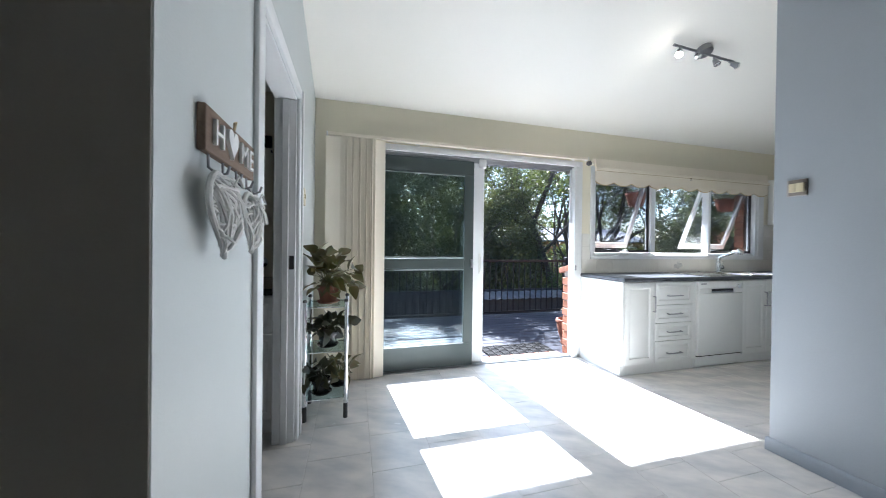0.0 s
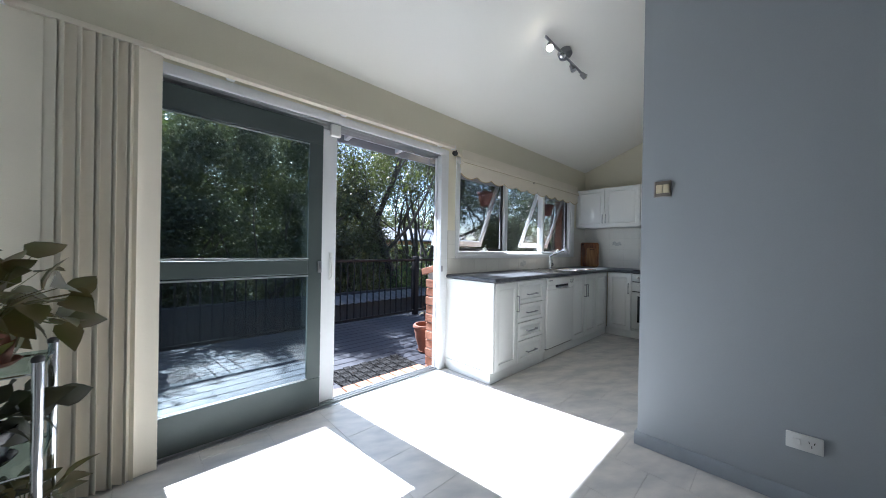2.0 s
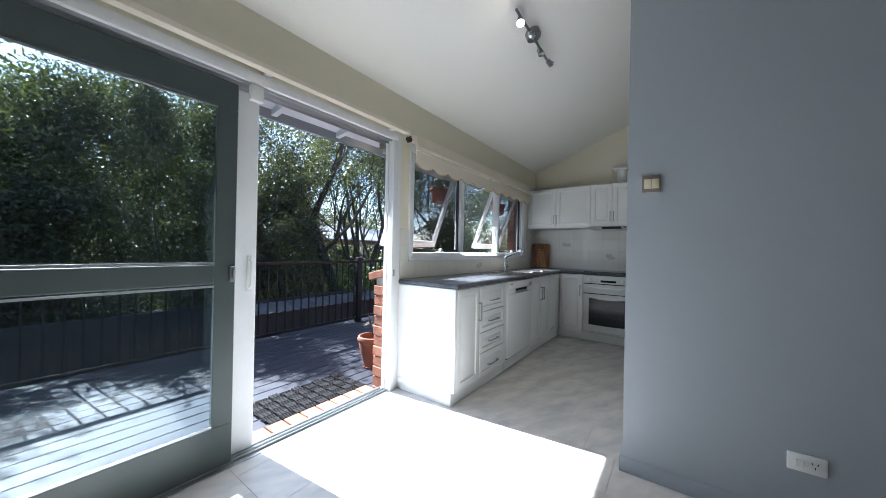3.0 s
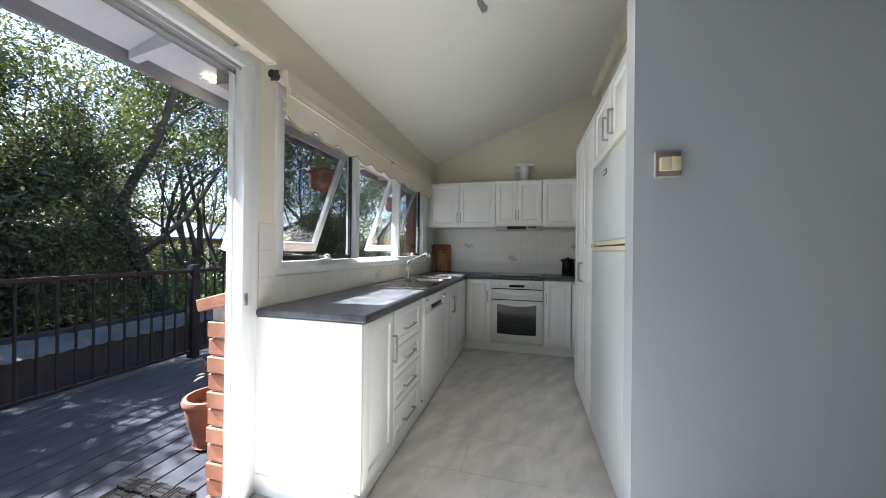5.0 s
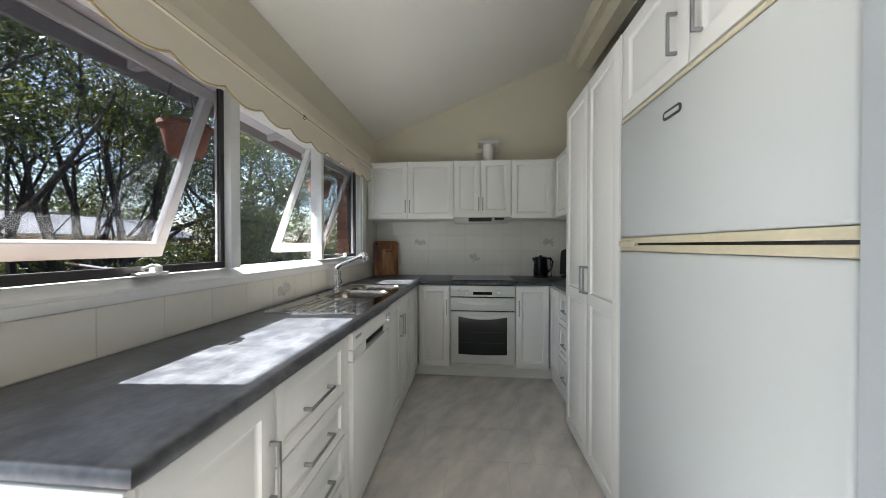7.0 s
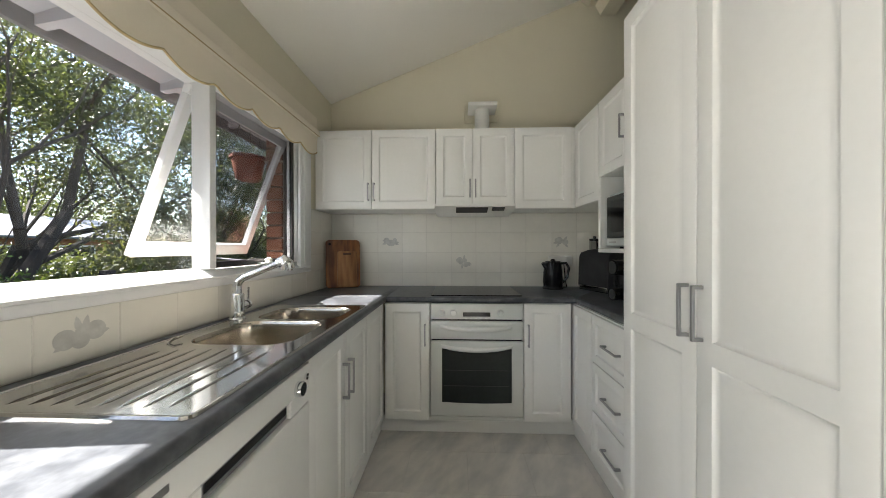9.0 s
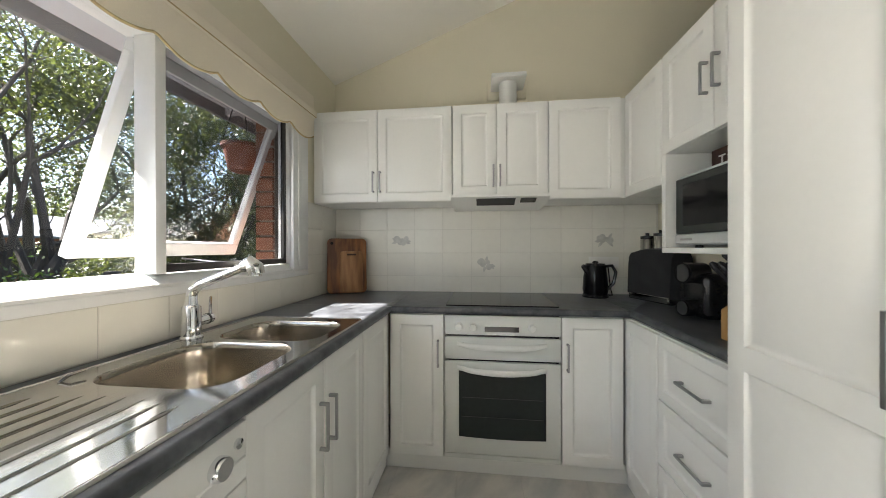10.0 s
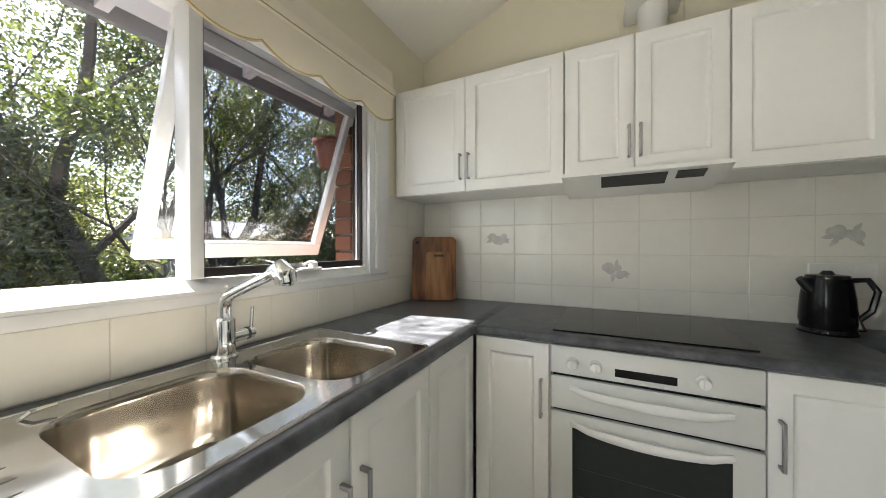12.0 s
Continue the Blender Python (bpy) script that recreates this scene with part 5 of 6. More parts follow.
def potted(name, at, pot_r, pot_h, pot_mat, label, leaves, reach, size, leaf_mat, seed, saucer=True, upward=0.6, lean=(0, 0)):
    t = thing(name, at, label, "potted plant", "plants on the stand")
    x, y, z = at
    z0 = z
    if saucer:
        part("saucer", lathe([(pot_r * 0.85, 0), (pot_r * 1.05, 0.014), (pot_r * 1.02, 0.016), (pot_r * 0.8, 0.005), (0.0, 0.005)], (x, y, z), 24, True, False), pot_mat, t)
        z0 = z + 0.006
    part("pot", lathe([(pot_r * 0.72, 0), (pot_r * 0.92, pot_h * 0.75), (pot_r * 1.02, pot_h * 0.76), (pot_r * 1.05, pot_h), (pot_r * 0.96, pot_h), (pot_r * 0.90, pot_h * 0.85), (0.0, pot_h * 0.85)], (x, y, z0), 24, True, False), pot_mat, t)
    part("soil", lathe([(pot_r * 0.89, pot_h * 0.85), (pot_r * 0.5, pot_h * 0.89), (0.0, pot_h * 0.88)], (x, y, z0), 16, False, False), M["potting"], t)
    rnd = random.Random(seed)
    top = Vector((x, y, z0 + pot_h * 0.87))
    stems, shared = [], []
    for k in range(4):
        bm = leaf_blade(size * (0.75 + 0.18 * k), size * (0.72 + 0.1 * k), 0.15 + 0.12 * k, 0.25)
        me = bpy.data.meshes.new("leaf")
        bm.to_mesh(me)
        bm.free()
        me.materials.append(leaf_mat)
        me.shade_smooth()
        shared.append(me)
    crown = part("foliage", tube([top - Vector((0, 0, 0.01)), top + Vector((0, 0, 0.02))], 0.006, 6), leaf_mat, t, "leafy stems")
    for k in range(leaves):
        a, up = rnd.uniform(0, 2 * math.pi), rnd.random()
        r = reach * rnd.uniform(0.12, 1.0)
        tip = top + Vector((r * math.cos(a) + lean[0] * r, r * math.sin(a) + lean[1] * r, reach * (upward * up + 0.1 - 0.35 * (r / reach) ** 2 * (1 - up))))
        tip.x = max(tip.x, XL + 0.03)
        mid = (top + tip) / 2 + Vector((0, 0, reach * 0.18))
        stems.append(tube([top + Vector((rnd.uniform(-1, 1) * pot_r * 0.3, rnd.uniform(-1, 1) * pot_r * 0.3, 0)), mid, tip], [0.0025, 0.002, 0.0015], 4, False))
        ob = new("leaf", shared[k % 4])
        ob.parent = crown
        d = ((tip - mid).normalized() + Vector((rnd.gauss(0, 0.5), rnd.gauss(0, 0.5), rnd.gauss(0.1, 0.5)))).normalized()
        rot = d.to_track_quat("X", "Z").to_matrix().to_4x4() @ Matrix.Rotation(rnd.uniform(-1.3, 1.3), 4, "X")
        ob.matrix_local = Matrix.Translation(tip - ORIGIN[t.name]) @ rot
    part("stem", join(*stems), leaf_mat, crown)
    return t


potted("syngonium_plant", (1.02, 3.46, 0.762), 0.075, 0.115, M["terracotta"], "arrowhead plant in a terracotta pot on the top shelf", 78, 0.19, 0.09, M["pot_leaf"], 3, upward=1.25, lean=(0.15, -0.1))
potted("african_violet", (1.02, 3.45, 0.462), 0.07, 0.10, M["dark_plastic"], "dark leafy plant in a black pot on the middle shelf", 40, 0.15, 0.085, M["dark_leaf"], 5, upward=0.55)
potted("african_violet", (0.985, 3.42, 0.147), 0.065, 0.09, M["dark_plastic"], "dark trailing plant in a black pot on the lowest shelf", 38, 0.14, 0.08, M["dark_leaf"], 7, upward=0.7)
potted("african_violet", (1.09, 3.53, 0.147), 0.055, 0.08, M["dark_plastic"], "small reddish plant in a black pot on the lowest shelf", 26, 0.11, 0.075, M["pot_leaf"], 9, upward=0.8)

# ---- things on the worktop ----
lean_m = Matrix.Translation((6.515, 3.985, 0.901)) @ Matrix.Rotation(math.atan2(-0.235, 0.105), 4, "Z") @ Matrix.Rotation(radians(-7), 4, "X")


def board_shape(w, h, t, r, handle):
    outer = [(x, z) for x, z, _ in rrect(0, w, 0, h, r, 0)]
    bm = rings([[(x, 0, z) for x, z in outer], [(x, -t, z) for x, z in outer]])
    bmesh.ops.bevel(bm, geom=[e for e in bm.edges if e.calc_face_angle(0) > 1], offset=0.003, segments=2, affect="EDGES", profile=0.5)
    return bm


b1 = thing("chopping_board", (6.55, 3.9, 0.9), "large honey-brown wooden chopping board leaning in the corner", "chopping board", "chopping boards")
part("board", moved(board_shape(0.262, 0.38, 0.022, 0.03, True), lean_m), M["wood"], b1)
part("hole", moved(tube([(0.03, -0.0225, 0.345), (0.03, -0.0235, 0.345)], 0.010, 14), lean_m), M["dark_plastic"], b1)
b2 = thing("chopping_board", (6.57, 3.85, 0.9), "small pale wooden board with handle in front of a larger one", "chopping board", "chopping boards")
m2 = lean_m @ Matrix.Translation((0.085, -0.026, 0.002))
part("board", moved(board_shape(0.15, 0.285, 0.018, 0.02, True), m2), M["wood_pale"], b2)
part("hole", moved(join(tube([(0.045, -0.0185, 0.262), (0.105, -0.0185, 0.262)], 0.006, 8)), m2), M["sign_brown"], b2, "dark grip slot")

ke = thing("electric_kettle", (6.56, 2.215, 0.9), "glossy black electric kettle on the worktop", "kettle")
kx, ky = 6.56, 2.225
part("base", lathe([(0.075, 0), (0.078, 0.008), (0.072, 0.02)], (kx, ky, 0.901), 24), M["dark_plastic"], ke)
part("body", lathe([(0.070, 0.02), (0.075, 0.05), (0.070, 0.13), (0.062, 0.19), (0.060, 0.20)], (kx, ky, 0.901), 24), M["black_glass"], ke)
part("lid", lathe([(0.060, 0.20), (0.055, 0.212), (0.02, 0.216), (0.012, 0.228), (0.0, 0.229)], (kx, ky, 0.901), 24, True, False), M["dark_plastic"], ke)
part("spout", tube([(kx - 0.02, ky + 0.05, 1.06), (kx - 0.025, ky + 0.075, 1.09), (kx - 0.028, ky + 0.085, 1.10)], [0.02, 0.016, 0.012], 10), M["dark_plastic"], ke)
part("handle", tube([(kx - 0.01, ky - 0.055, 1.095), (kx - 0.015, ky - 0.095, 1.10), (kx - 0.015, ky - 0.118, 1.06), (kx - 0.012, ky - 0.105, 0.99), (kx - 0.01, ky - 0.07, 0.95)], 0.010, 8), M["dark_plastic"], ke)
part("power_cord", tube([(kx + 0.03, ky - 0.07, 0.908), (6.62, 2.1, 0.906), (6.68, 2.09, 0.95), (6.69, 2.10, 1.09)], 0.004, 6), M["dark_plastic"], ke)
o2 = thing("power_outlet", (6.70, 2.2, 1.02), "white double power outlet on the tiled wall", "power outlet")
part("plate", box(6.694, 6.7045, 2.03, 2.22, 1.075, 1.152, 0.003), M["white_plastic"], o2)
for y in (2.07, 2.16):
    part("rocker", box(6.690, 6.694, y, y + 0.02, 1.115, 1.137, 0.001), M["white_plastic"], o2)

to = thing("toaster", (6.42, 1.99, 0.9), "toaster under a charcoal cloth cover with steel base strip", "toaster")
tm = Matrix.Translation((6.44, 1.905, 0.901)) @ Matrix.Rotation(radians(-73.7), 4, "Z")
prof = [(-0.088, 0.035), (-0.084, 0.17), (-0.078, 0.27), (-0.062, 0.298), (0.0, 0.306), (0.045, 0.300), (0.058, 0.27), (0.062, 0.15), (0.064, 0.035)]
cov = rings([[(d * (0.97 if abs(u) > 0.14 else 1.0), u, z * (0.93 if abs(u) > 0.14 else 1.0)) for d, z in prof] for u in (-0.155, -0.148, -0.07, 0.0, 0.07, 0.148, 0.155)])
for v in cov.verts:
    v.co += 0.006 * noise.noise_vector(v.co * 9)
part("cover", moved(cov, tm), M["dark_cloth"], to)
part("base_strip", moved(box(-0.092, -0.080, -0.15, 0.13, 0.004, 0.040, 0.004), tm), M["steel"], to)
part("base", moved(box(-0.080, 0.062, -0.15, 0.15, 0.0, 0.034, 0.003), tm), M["dark_plastic"], to)
for x, y, h in ((6.655, 1.870, 0.385), (6.575, 1.830, 0.40)):
    cn = thing("canister", (x, y, 0.9), "brushed steel canister behind the toaster", "canister", "canisters")
    part("body", lathe([(0.038, 0), (0.04, 0.01), (0.04, h - 0.02), (0.036, h - 0.015)], (x, y, 0.901), 20), M["steel"], cn)
    part("lid", lathe([(0.04, h - 0.015), (0.04, h), (0.01, h + 0.004), (0.012, h + 0.02), (0.0, h + 0.022)], (x, y, 0.901), 20, True, False), M["dark_plastic"], cn)

cm = thing("capsule_machine", (5.98, 1.98, 0.9), "black kitchen appliance with round grey dials beside the toaster", "appliance")
part("body", box(5.90, 6.10, 1.82, 2.0, 0.901, 1.10, 0.03, 3), M["dark_plastic"], cm)
for x, z, r in ((5.985, 1.10, 0.045), (5.985, 0.945, 0.035)):
    ar = part("arm", tube([(x, 1.96, z), (x - 0.03, 2.06, z)], r, 16), M["dark_plastic"], cm)
    part("dial", tube([(x - 0.03, 2.0605, z), (x - 0.0305, 2.064, z)], r * 0.85, 18), M["vent"], ar, "round grey end cap")

kb = thing("knife_block", (5.60, 2.05, 0.9), "beech knife block full of black-handled knives", "knife block")
km = Matrix.Translation((5.55, 2.06, 0.901))
bm = rings([[(x, y, z) for y, z in ((-0.09, 0), (0.075, 0), (0.075, 0.10), (0.03, 0.135), (-0.09, 0.24))] for x in (-0.065, 0.065)])
bmesh.ops.bevel(bm, geom=bm.edges, offset=0.004, segments=2, affect="EDGES", profile=0.5)
part("block", moved(bm, km), M["beech"], kb)
part("badge", moved(box(-0.03, 0.03, 0.075, 0.0762, 0.02, 0.035, 0), km), M["sign_brown"], kb)
for i in range(4):
    for j in range(3):
        x, s = -0.048 + 0.032 * i, j / 2
        p = Vector((x, 0.01 - 0.08 * s, 0.152 + 0.07 * s))
        d = Vector((0.22 + 0.06 * (i - 1.5), 0.55, 0.75)).normalized()
        part("knife_handle", moved(tube([p, p + d * 0.03, p + d * 0.10, p + d * 0.13, p + d * 0.14], [0.008, 0.011, 0.012, 0.012, 0.006], 8), km), M["dark_plastic"], kb, "black knife handle")


# ---- outside: eave, deck, rail ----
DZ = -0.10
solid("ground", box(-400, 400, 4.3, 800, -2.2, -1.7, 0), M["soil"], "shaded garden ground covered in leaf litter", "ground", "structure", smooth=False)
ev = thing("eave", (2.5, 4.5, 2.1), "painted eave with exposed rafters and grey fascia", "eave", kind="structure")


def eave_z(y):
    return roof_z(4.13) + 0.13 - RISE * (y - 4.13) * 0.72


part("soffit", rings([[(x, y, z) for y, z in ((4.13, eave_z(4.13)), (4.93, eave_z(4.93)), (4.93, eave_z(4.93) + 0.03), (4.13, eave_z(4.13) + 0.03))] for x in (-1.7, 9.0)]), M["eave"], ev)
part("fascia", box(-1.7, 9.0, 4.905, 4.935, 2.215, 2.40, 0.003), M["fascia"], ev, "grey fascia board")
# unseen slab over the soffit, added to keep light out
part("roof_edge", rings([[(x, y, z) for y, z in ((4.0, roof_z(4.0) + 0.16), (5.0, eave_z(5.0) + 0.07), (5.0, eave_z(5.0) + 0.11), (4.0, roof_z(4.0) + 0.25))] for x in (-1.8, 9.1)]), M["fascia"], ev)
x = -1.52
while x < 9:
    part("rafter", rings([[(a, y, z) for y, z in ((4.13, eave_z(4.13) - 0.09), (4.60, eave_z(4.60) - 0.09), (4.904, eave_z(4.904) - 0.05), (4.904, eave_z(4.904) - 0.001), (4.13, eave_z(4.13) - 0.001))] for a in (x, x + 0.045)]), M["eave"], ev)
    x += 0.633
dl = part("downlight", moved(lathe([(0.055, -0.006), (0.052, -0.010), (0.040, -0.010), (0.038, -0.004)], (0, 0, 0), 24, False, False), Matrix.Translation((3.93, 4.80, eave_z(4.80)))), M["white_plastic"], ev, "round eave downlight")
part("lens", moved(lathe([(0.039, -0.004), (0.0, -0.003)], (0, 0, 0), 24, False, False), Matrix.Translation((3.93, 4.80, eave_z(4.80)))), M["led"], dl, "warm lit lens")
solid("wall_outer", join(box(-1.7, 0.12, 4.132, 4.225, -1.7, 2.45, 0), box(0.12, 0.475, 4.132, 4.225, -1.7, 1.43, 0), box(0.12, 0.475, 4.132, 4.225, 1.90, 2.45, 0), box(0.475, 1.30, 4.132, 4.225, -1.7, 2.45, 0), box(1.30, 3.50, 4.132, 4.225, 2.10, 2.45, 0), box(3.496, 6.17, 4.132, 4.225, -1.7, 0.955, 0), box(3.496, 9.0, 4.132, 4.225, 2.0, 2.45, 0), box(6.17, 9.0, 4.132, 4.225, -1.7, 2.0, 0), box(1.30, 3.475, 4.14, 4.225, -1.7, -0.075, 0)), M["mortar"], "outer brick wall of the house with grey mortar", "wall", "structure", smooth=False)

dk = thing("deck", (3.5, 5.5, DZ), "blue-grey painted timber deck in dappled shade", "deck", kind="structure")
part("joists", join(*[box(q, q + 0.05, 4.28, 6.68, DZ - 0.18, DZ - 0.03, 0) for q in (-1.5, 0.5, 2.5, 4.5, 6.5, 8.5)]), M["fence"], dk)
y = 4.285
while y < 6.6:
    part("board", box(-2.0, 9.0, y, y + 0.136, DZ - 0.028, DZ, 0.004, 1), M["deck"], dk, smooth=False)
    y += 0.143
part("edge_board", box(-2.0, 9.0, 6.60, 6.63, DZ - 0.15, DZ + 0.002, 0.003), M["deck"], dk)

rl = thing("railing", (3.5, 6.54, DZ), "dark steel balustrade with brown cap along the deck", "railing")
part("top_rail", box(-2.0, 9.0, 6.515, 6.565, 0.90, 0.94, 0.006, 2), M["rail_top"], rl, "brown handrail")
part("bottom_rail", box(-2.0, 9.0, 6.525, 6.555, DZ + 0.06, DZ + 0.09, 0.003), M["rail"], rl)
shared = None
for i in range(92):
    bx = -1.95 + 0.118 * i
    if shared is None:
        first = part("baluster", box(bx - 0.008, bx + 0.008, 6.532, 6.548, DZ + 0.09, 0.90, 0.001), M["rail"], rl, smooth=False)
        shared, x0 = first.data, bx
    else:
        ob = new("baluster", shared)
        ob.parent = rl
        ob.location = (bx - x0, 0, 0)
for px in (-0.8, 1.25, 5.22, 7.2, 8.9):
    part("post", box(px - 0.045, px + 0.045, 6.495, 6.585, DZ, 0.99, 0.006, 2), M["rail"], rl, "square dark post")

mt = thing("door_mat", (3.05, 4.62, DZ), "black woven rubber doormat on the deck", "doormat")
for j in range(8):
    yy = 4.408 + j * 0.0617
    part("strand", box(2.70, 3.57, yy - 0.006, yy + 0.006, DZ + 0.0005, DZ + 0.006, 0.001), M["rubber"], mt)
cell = {}
for i in range(9):
    for j in range(7):
        key = (i + j) % 2
        if key not in cell:
            if key:
                bm = join(*[box(-0.047, 0.047, v - 0.0075, v + 0.0075, 0, 0.014, 0.003) for v in (-0.019, 0.0, 0.019)])
            else:
                bm = join(*[box(u - 0.011, u + 0.011, -0.037, 0.037, 0, 0.018, 0.004) for u in (-0.026, 0.0, 0.026)])
            me = bpy.data.meshes.new("weave")
            bm.to_mesh(me)
            bm.free()
            me.materials.append(M["rubber"])
            cell[key] = me
        ob = new("weave", cell[key])
        ob.parent = mt
        ob.location = Vector((2.749 + i * 0.0965, 4.439 + j * 0.0617, DZ + 0.005)) - Vector((3.05, 4.62, DZ))

pt = thing("terracotta_pot", (3.94, 4.74, DZ), "terracotta pot with a small spindly plant against the brick wall", "plant pot")
part("pot", lathe([(0.085, 0), (0.105, 0.06), (0.133, 0.15), (0.148, 0.23), (0.150, 0.265), (0.162, 0.275), (0.166, 0.295), (0.158, 0.315), (0.138, 0.318), (0.128, 0.30), (0.128, 0.25), (0.0, 0.24)], (3.94, 4.74, DZ + 0.012), 28, True, False), M["terracotta"], pt)
part("saucer", lathe([(0.09, 0), (0.108, 0.02), (0.102, 0.022), (0.09, 0.010), (0.0, 0.010)], (3.94, 4.74, DZ), 24, True, False), M["terracotta"], pt)
part("stem", join(*[tube([(3.94, 4.74, 0.2), (3.94 + 0.03 * math.cos(a), 4.74 + 0.03 * math.sin(a), 0.33), (3.94 + 0.07 * math.cos(a), 4.74 + 0.07 * math.sin(a), 0.40 + 0.03 * a)], 0.003, 5) for a in (0.3, 1.7, 2.9, 4.2)]), M["bark"], pt)
for a in (0.3, 1.2, 2.0, 2.9, 3.9, 5.0):
    part("leaf", moved(leaf_blade(0.06, 0.03), Matrix.Translation((3.94 + 0.05 * math.cos(a), 4.74 + 0.05 * math.sin(a), 0.36)) @ Matrix.Rotation(a, 4, "Z")), M["pot_leaf"], pt)

for hx in (4.84, 6.47):
    hp = thing("hanging_pot", (hx, 4.57, 1.70), "terracotta-coloured hanging pot under the eave", "hanging pot", "hanging pots")
    part("pot", lathe([(0.07, 0), (0.088, 0.018), (0.117, 0.156), (0.130, 0.160), (0.130, 0.183), (0.121, 0.183), (0.110, 0.148), (0.0, 0.14)], (hx, 4.57, 1.735), 28, True, False), M["red_plastic"], hp)
    part("hanger", join(*[tube([(hx + 0.122 * math.cos(a), 4.57 + 0.122 * math.sin(a), 1.915), (hx + 0.01 * math.cos(a), 4.57 + 0.01 * math.sin(a), eave_z(4.57) - 0.05), (hx, 4.57, eave_z(4.57) - 0.002)], 0.003, 5) for a in (0.4, 2.5, 4.6)]), M["dark_plastic"], hp, "thin dark hanger wires")

# ---- brickwork that can be seen ----
bl_, bh, bd, jt = 0.230, 0.076, 0.108, 0.010
brick_me = {}


def brick_at(parent, lo, size, turn=None):
    key = tuple(round(s, 3) for s in size)
    if key not in brick_me:
        bm = box(0, size[0], 0, size[1], 0, size[2], 0.004)
        me = bpy.data.meshes.new("brick")
        bm.to_mesh(me)
        bm.free()
        me.materials.append(M["brick"])
        brick_me[key] = me
    ob = new("brick", brick_me[key])
    ob.parent = parent
    ob.matrix_local = (turn or Matrix.Translation(Vector(lo) - ORIGIN[parent.name]))


pier = thing("brick_wall", (3.7, 4.19, DZ), "orange brick wall below the kitchen window", "brick wall", kind="structure")
row = 0
z = DZ
while z + bh < 0.90:
    x = 3.480 if row % 2 == 0 else 3.488
    first = True
    while x < 4.6:
        w = bl_ if (row % 2 == 0 or not first) else 0.11
        brick_at(pier, (x, 4.135, z), (w, bd, bh))
        x += w + jt
        first = False
    z += bh + jt
    row += 1
for i in range(12):
    m = Matrix.Translation(Vector((3.478 + i * 0.086, 4.115, 0.955)) - ORIGIN[pier.name]) @ Matrix.Rotation(radians(-14), 4, "X")
    brick_at(pier, (0, 0, 0), (0.076, 0.20, 0.060), m @ Matrix.Translation((0, 0, -0.03)))
pier2 = thing("brick_wall", (6.6, 4.19, 0.9), "orange brick pier beside the kitchen window", "brick wall", kind="structure")
z, row = 0.60, 0
while z < 2.1:
    x = 6.155
    first = True
    while x < 7.2:
        w = bl_ if (row % 2 == 0 or not first) else 0.11
        brick_at(pier2, (x, 4.135, z), (w, bd, bh))
        x += w + jt
        first = False
    z += bh + jt
    row += 1
step = thing("brick_step", (2.45, 4.2, -0.1), "orange brick threshold outside the sliding door", "brick step", kind="structure")
part("bed", box(1.40, 3.45, 4.14, 4.275, -0.14, -0.078, 0), M["mortar"], step)
x = 1.41
while x < 3.42:
    brick_at(step, (x, 4.137, -0.078), (0.110, 0.142, 0.066))
    x += 0.12

# ---- beyond the deck ----
sh = thing("shed", (6, 8.2, -1.7), "low grey shed with a weathered corrugated roof", "shed")
n = 260
cols = [(-3.0 + 12.5 * i / n) for i in range(n + 1)]
part("wall", rings([[(a, 7.93 + 0.012 * (i % 4 < 2), z) for i, a in enumerate(cols)] for z in (-1.7, -0.03)], False, False, False), M["fence"], sh, "grey ribbed wall", smooth=False)
cols2 = [(3.9 + 6.0 * i / n) for i in range(n + 1)]
bm = rings([[(a, yy, zz + 0.008 * math.cos(i * 2 * math.pi / 8)) for i, a in enumerate(cols2)] for yy, zz in ((7.86, -0.02), (8.35, 0.09))], False, False, False)
part("roof", bm, M["roof_metal"], sh, "weathered corrugated roof sheet, sun dapples put into its colour")
part("back", box(-3.0, 9.5, 8.6, 8.7, -1.7, 0.1, 0), M["fence"], sh)

hs = thing("neighbour_house", (17.3, 23, -1.7), "distant brick house with a pale roof among the trees", "house")
part("wall", box(13.2, 21.5, 20, 26, -1.7, 1.66, 0.01), M["brick"], hs)
part("roof", rings([[(a, yy, zz) for yy, zz in ((19.5, 1.62), (19.5, 1.70), (23, 2.75), (26.5, 1.70), (26.5, 1.62))] for a in (12.8, 21.9)]), M["pale_roof"], hs, "pale grey roof")
for wx in (14.4, 17.2, 19.6):
    w_ = part("window", box(wx, wx + 1.4, 19.97, 20.02, 0.3, 1.35, 0.01), M["trim"], hs)
    part("pane", box(wx + 0.08, wx + 1.32, 19.95, 19.975, 0.38, 1.27, 0), M["black_glass"], w_)


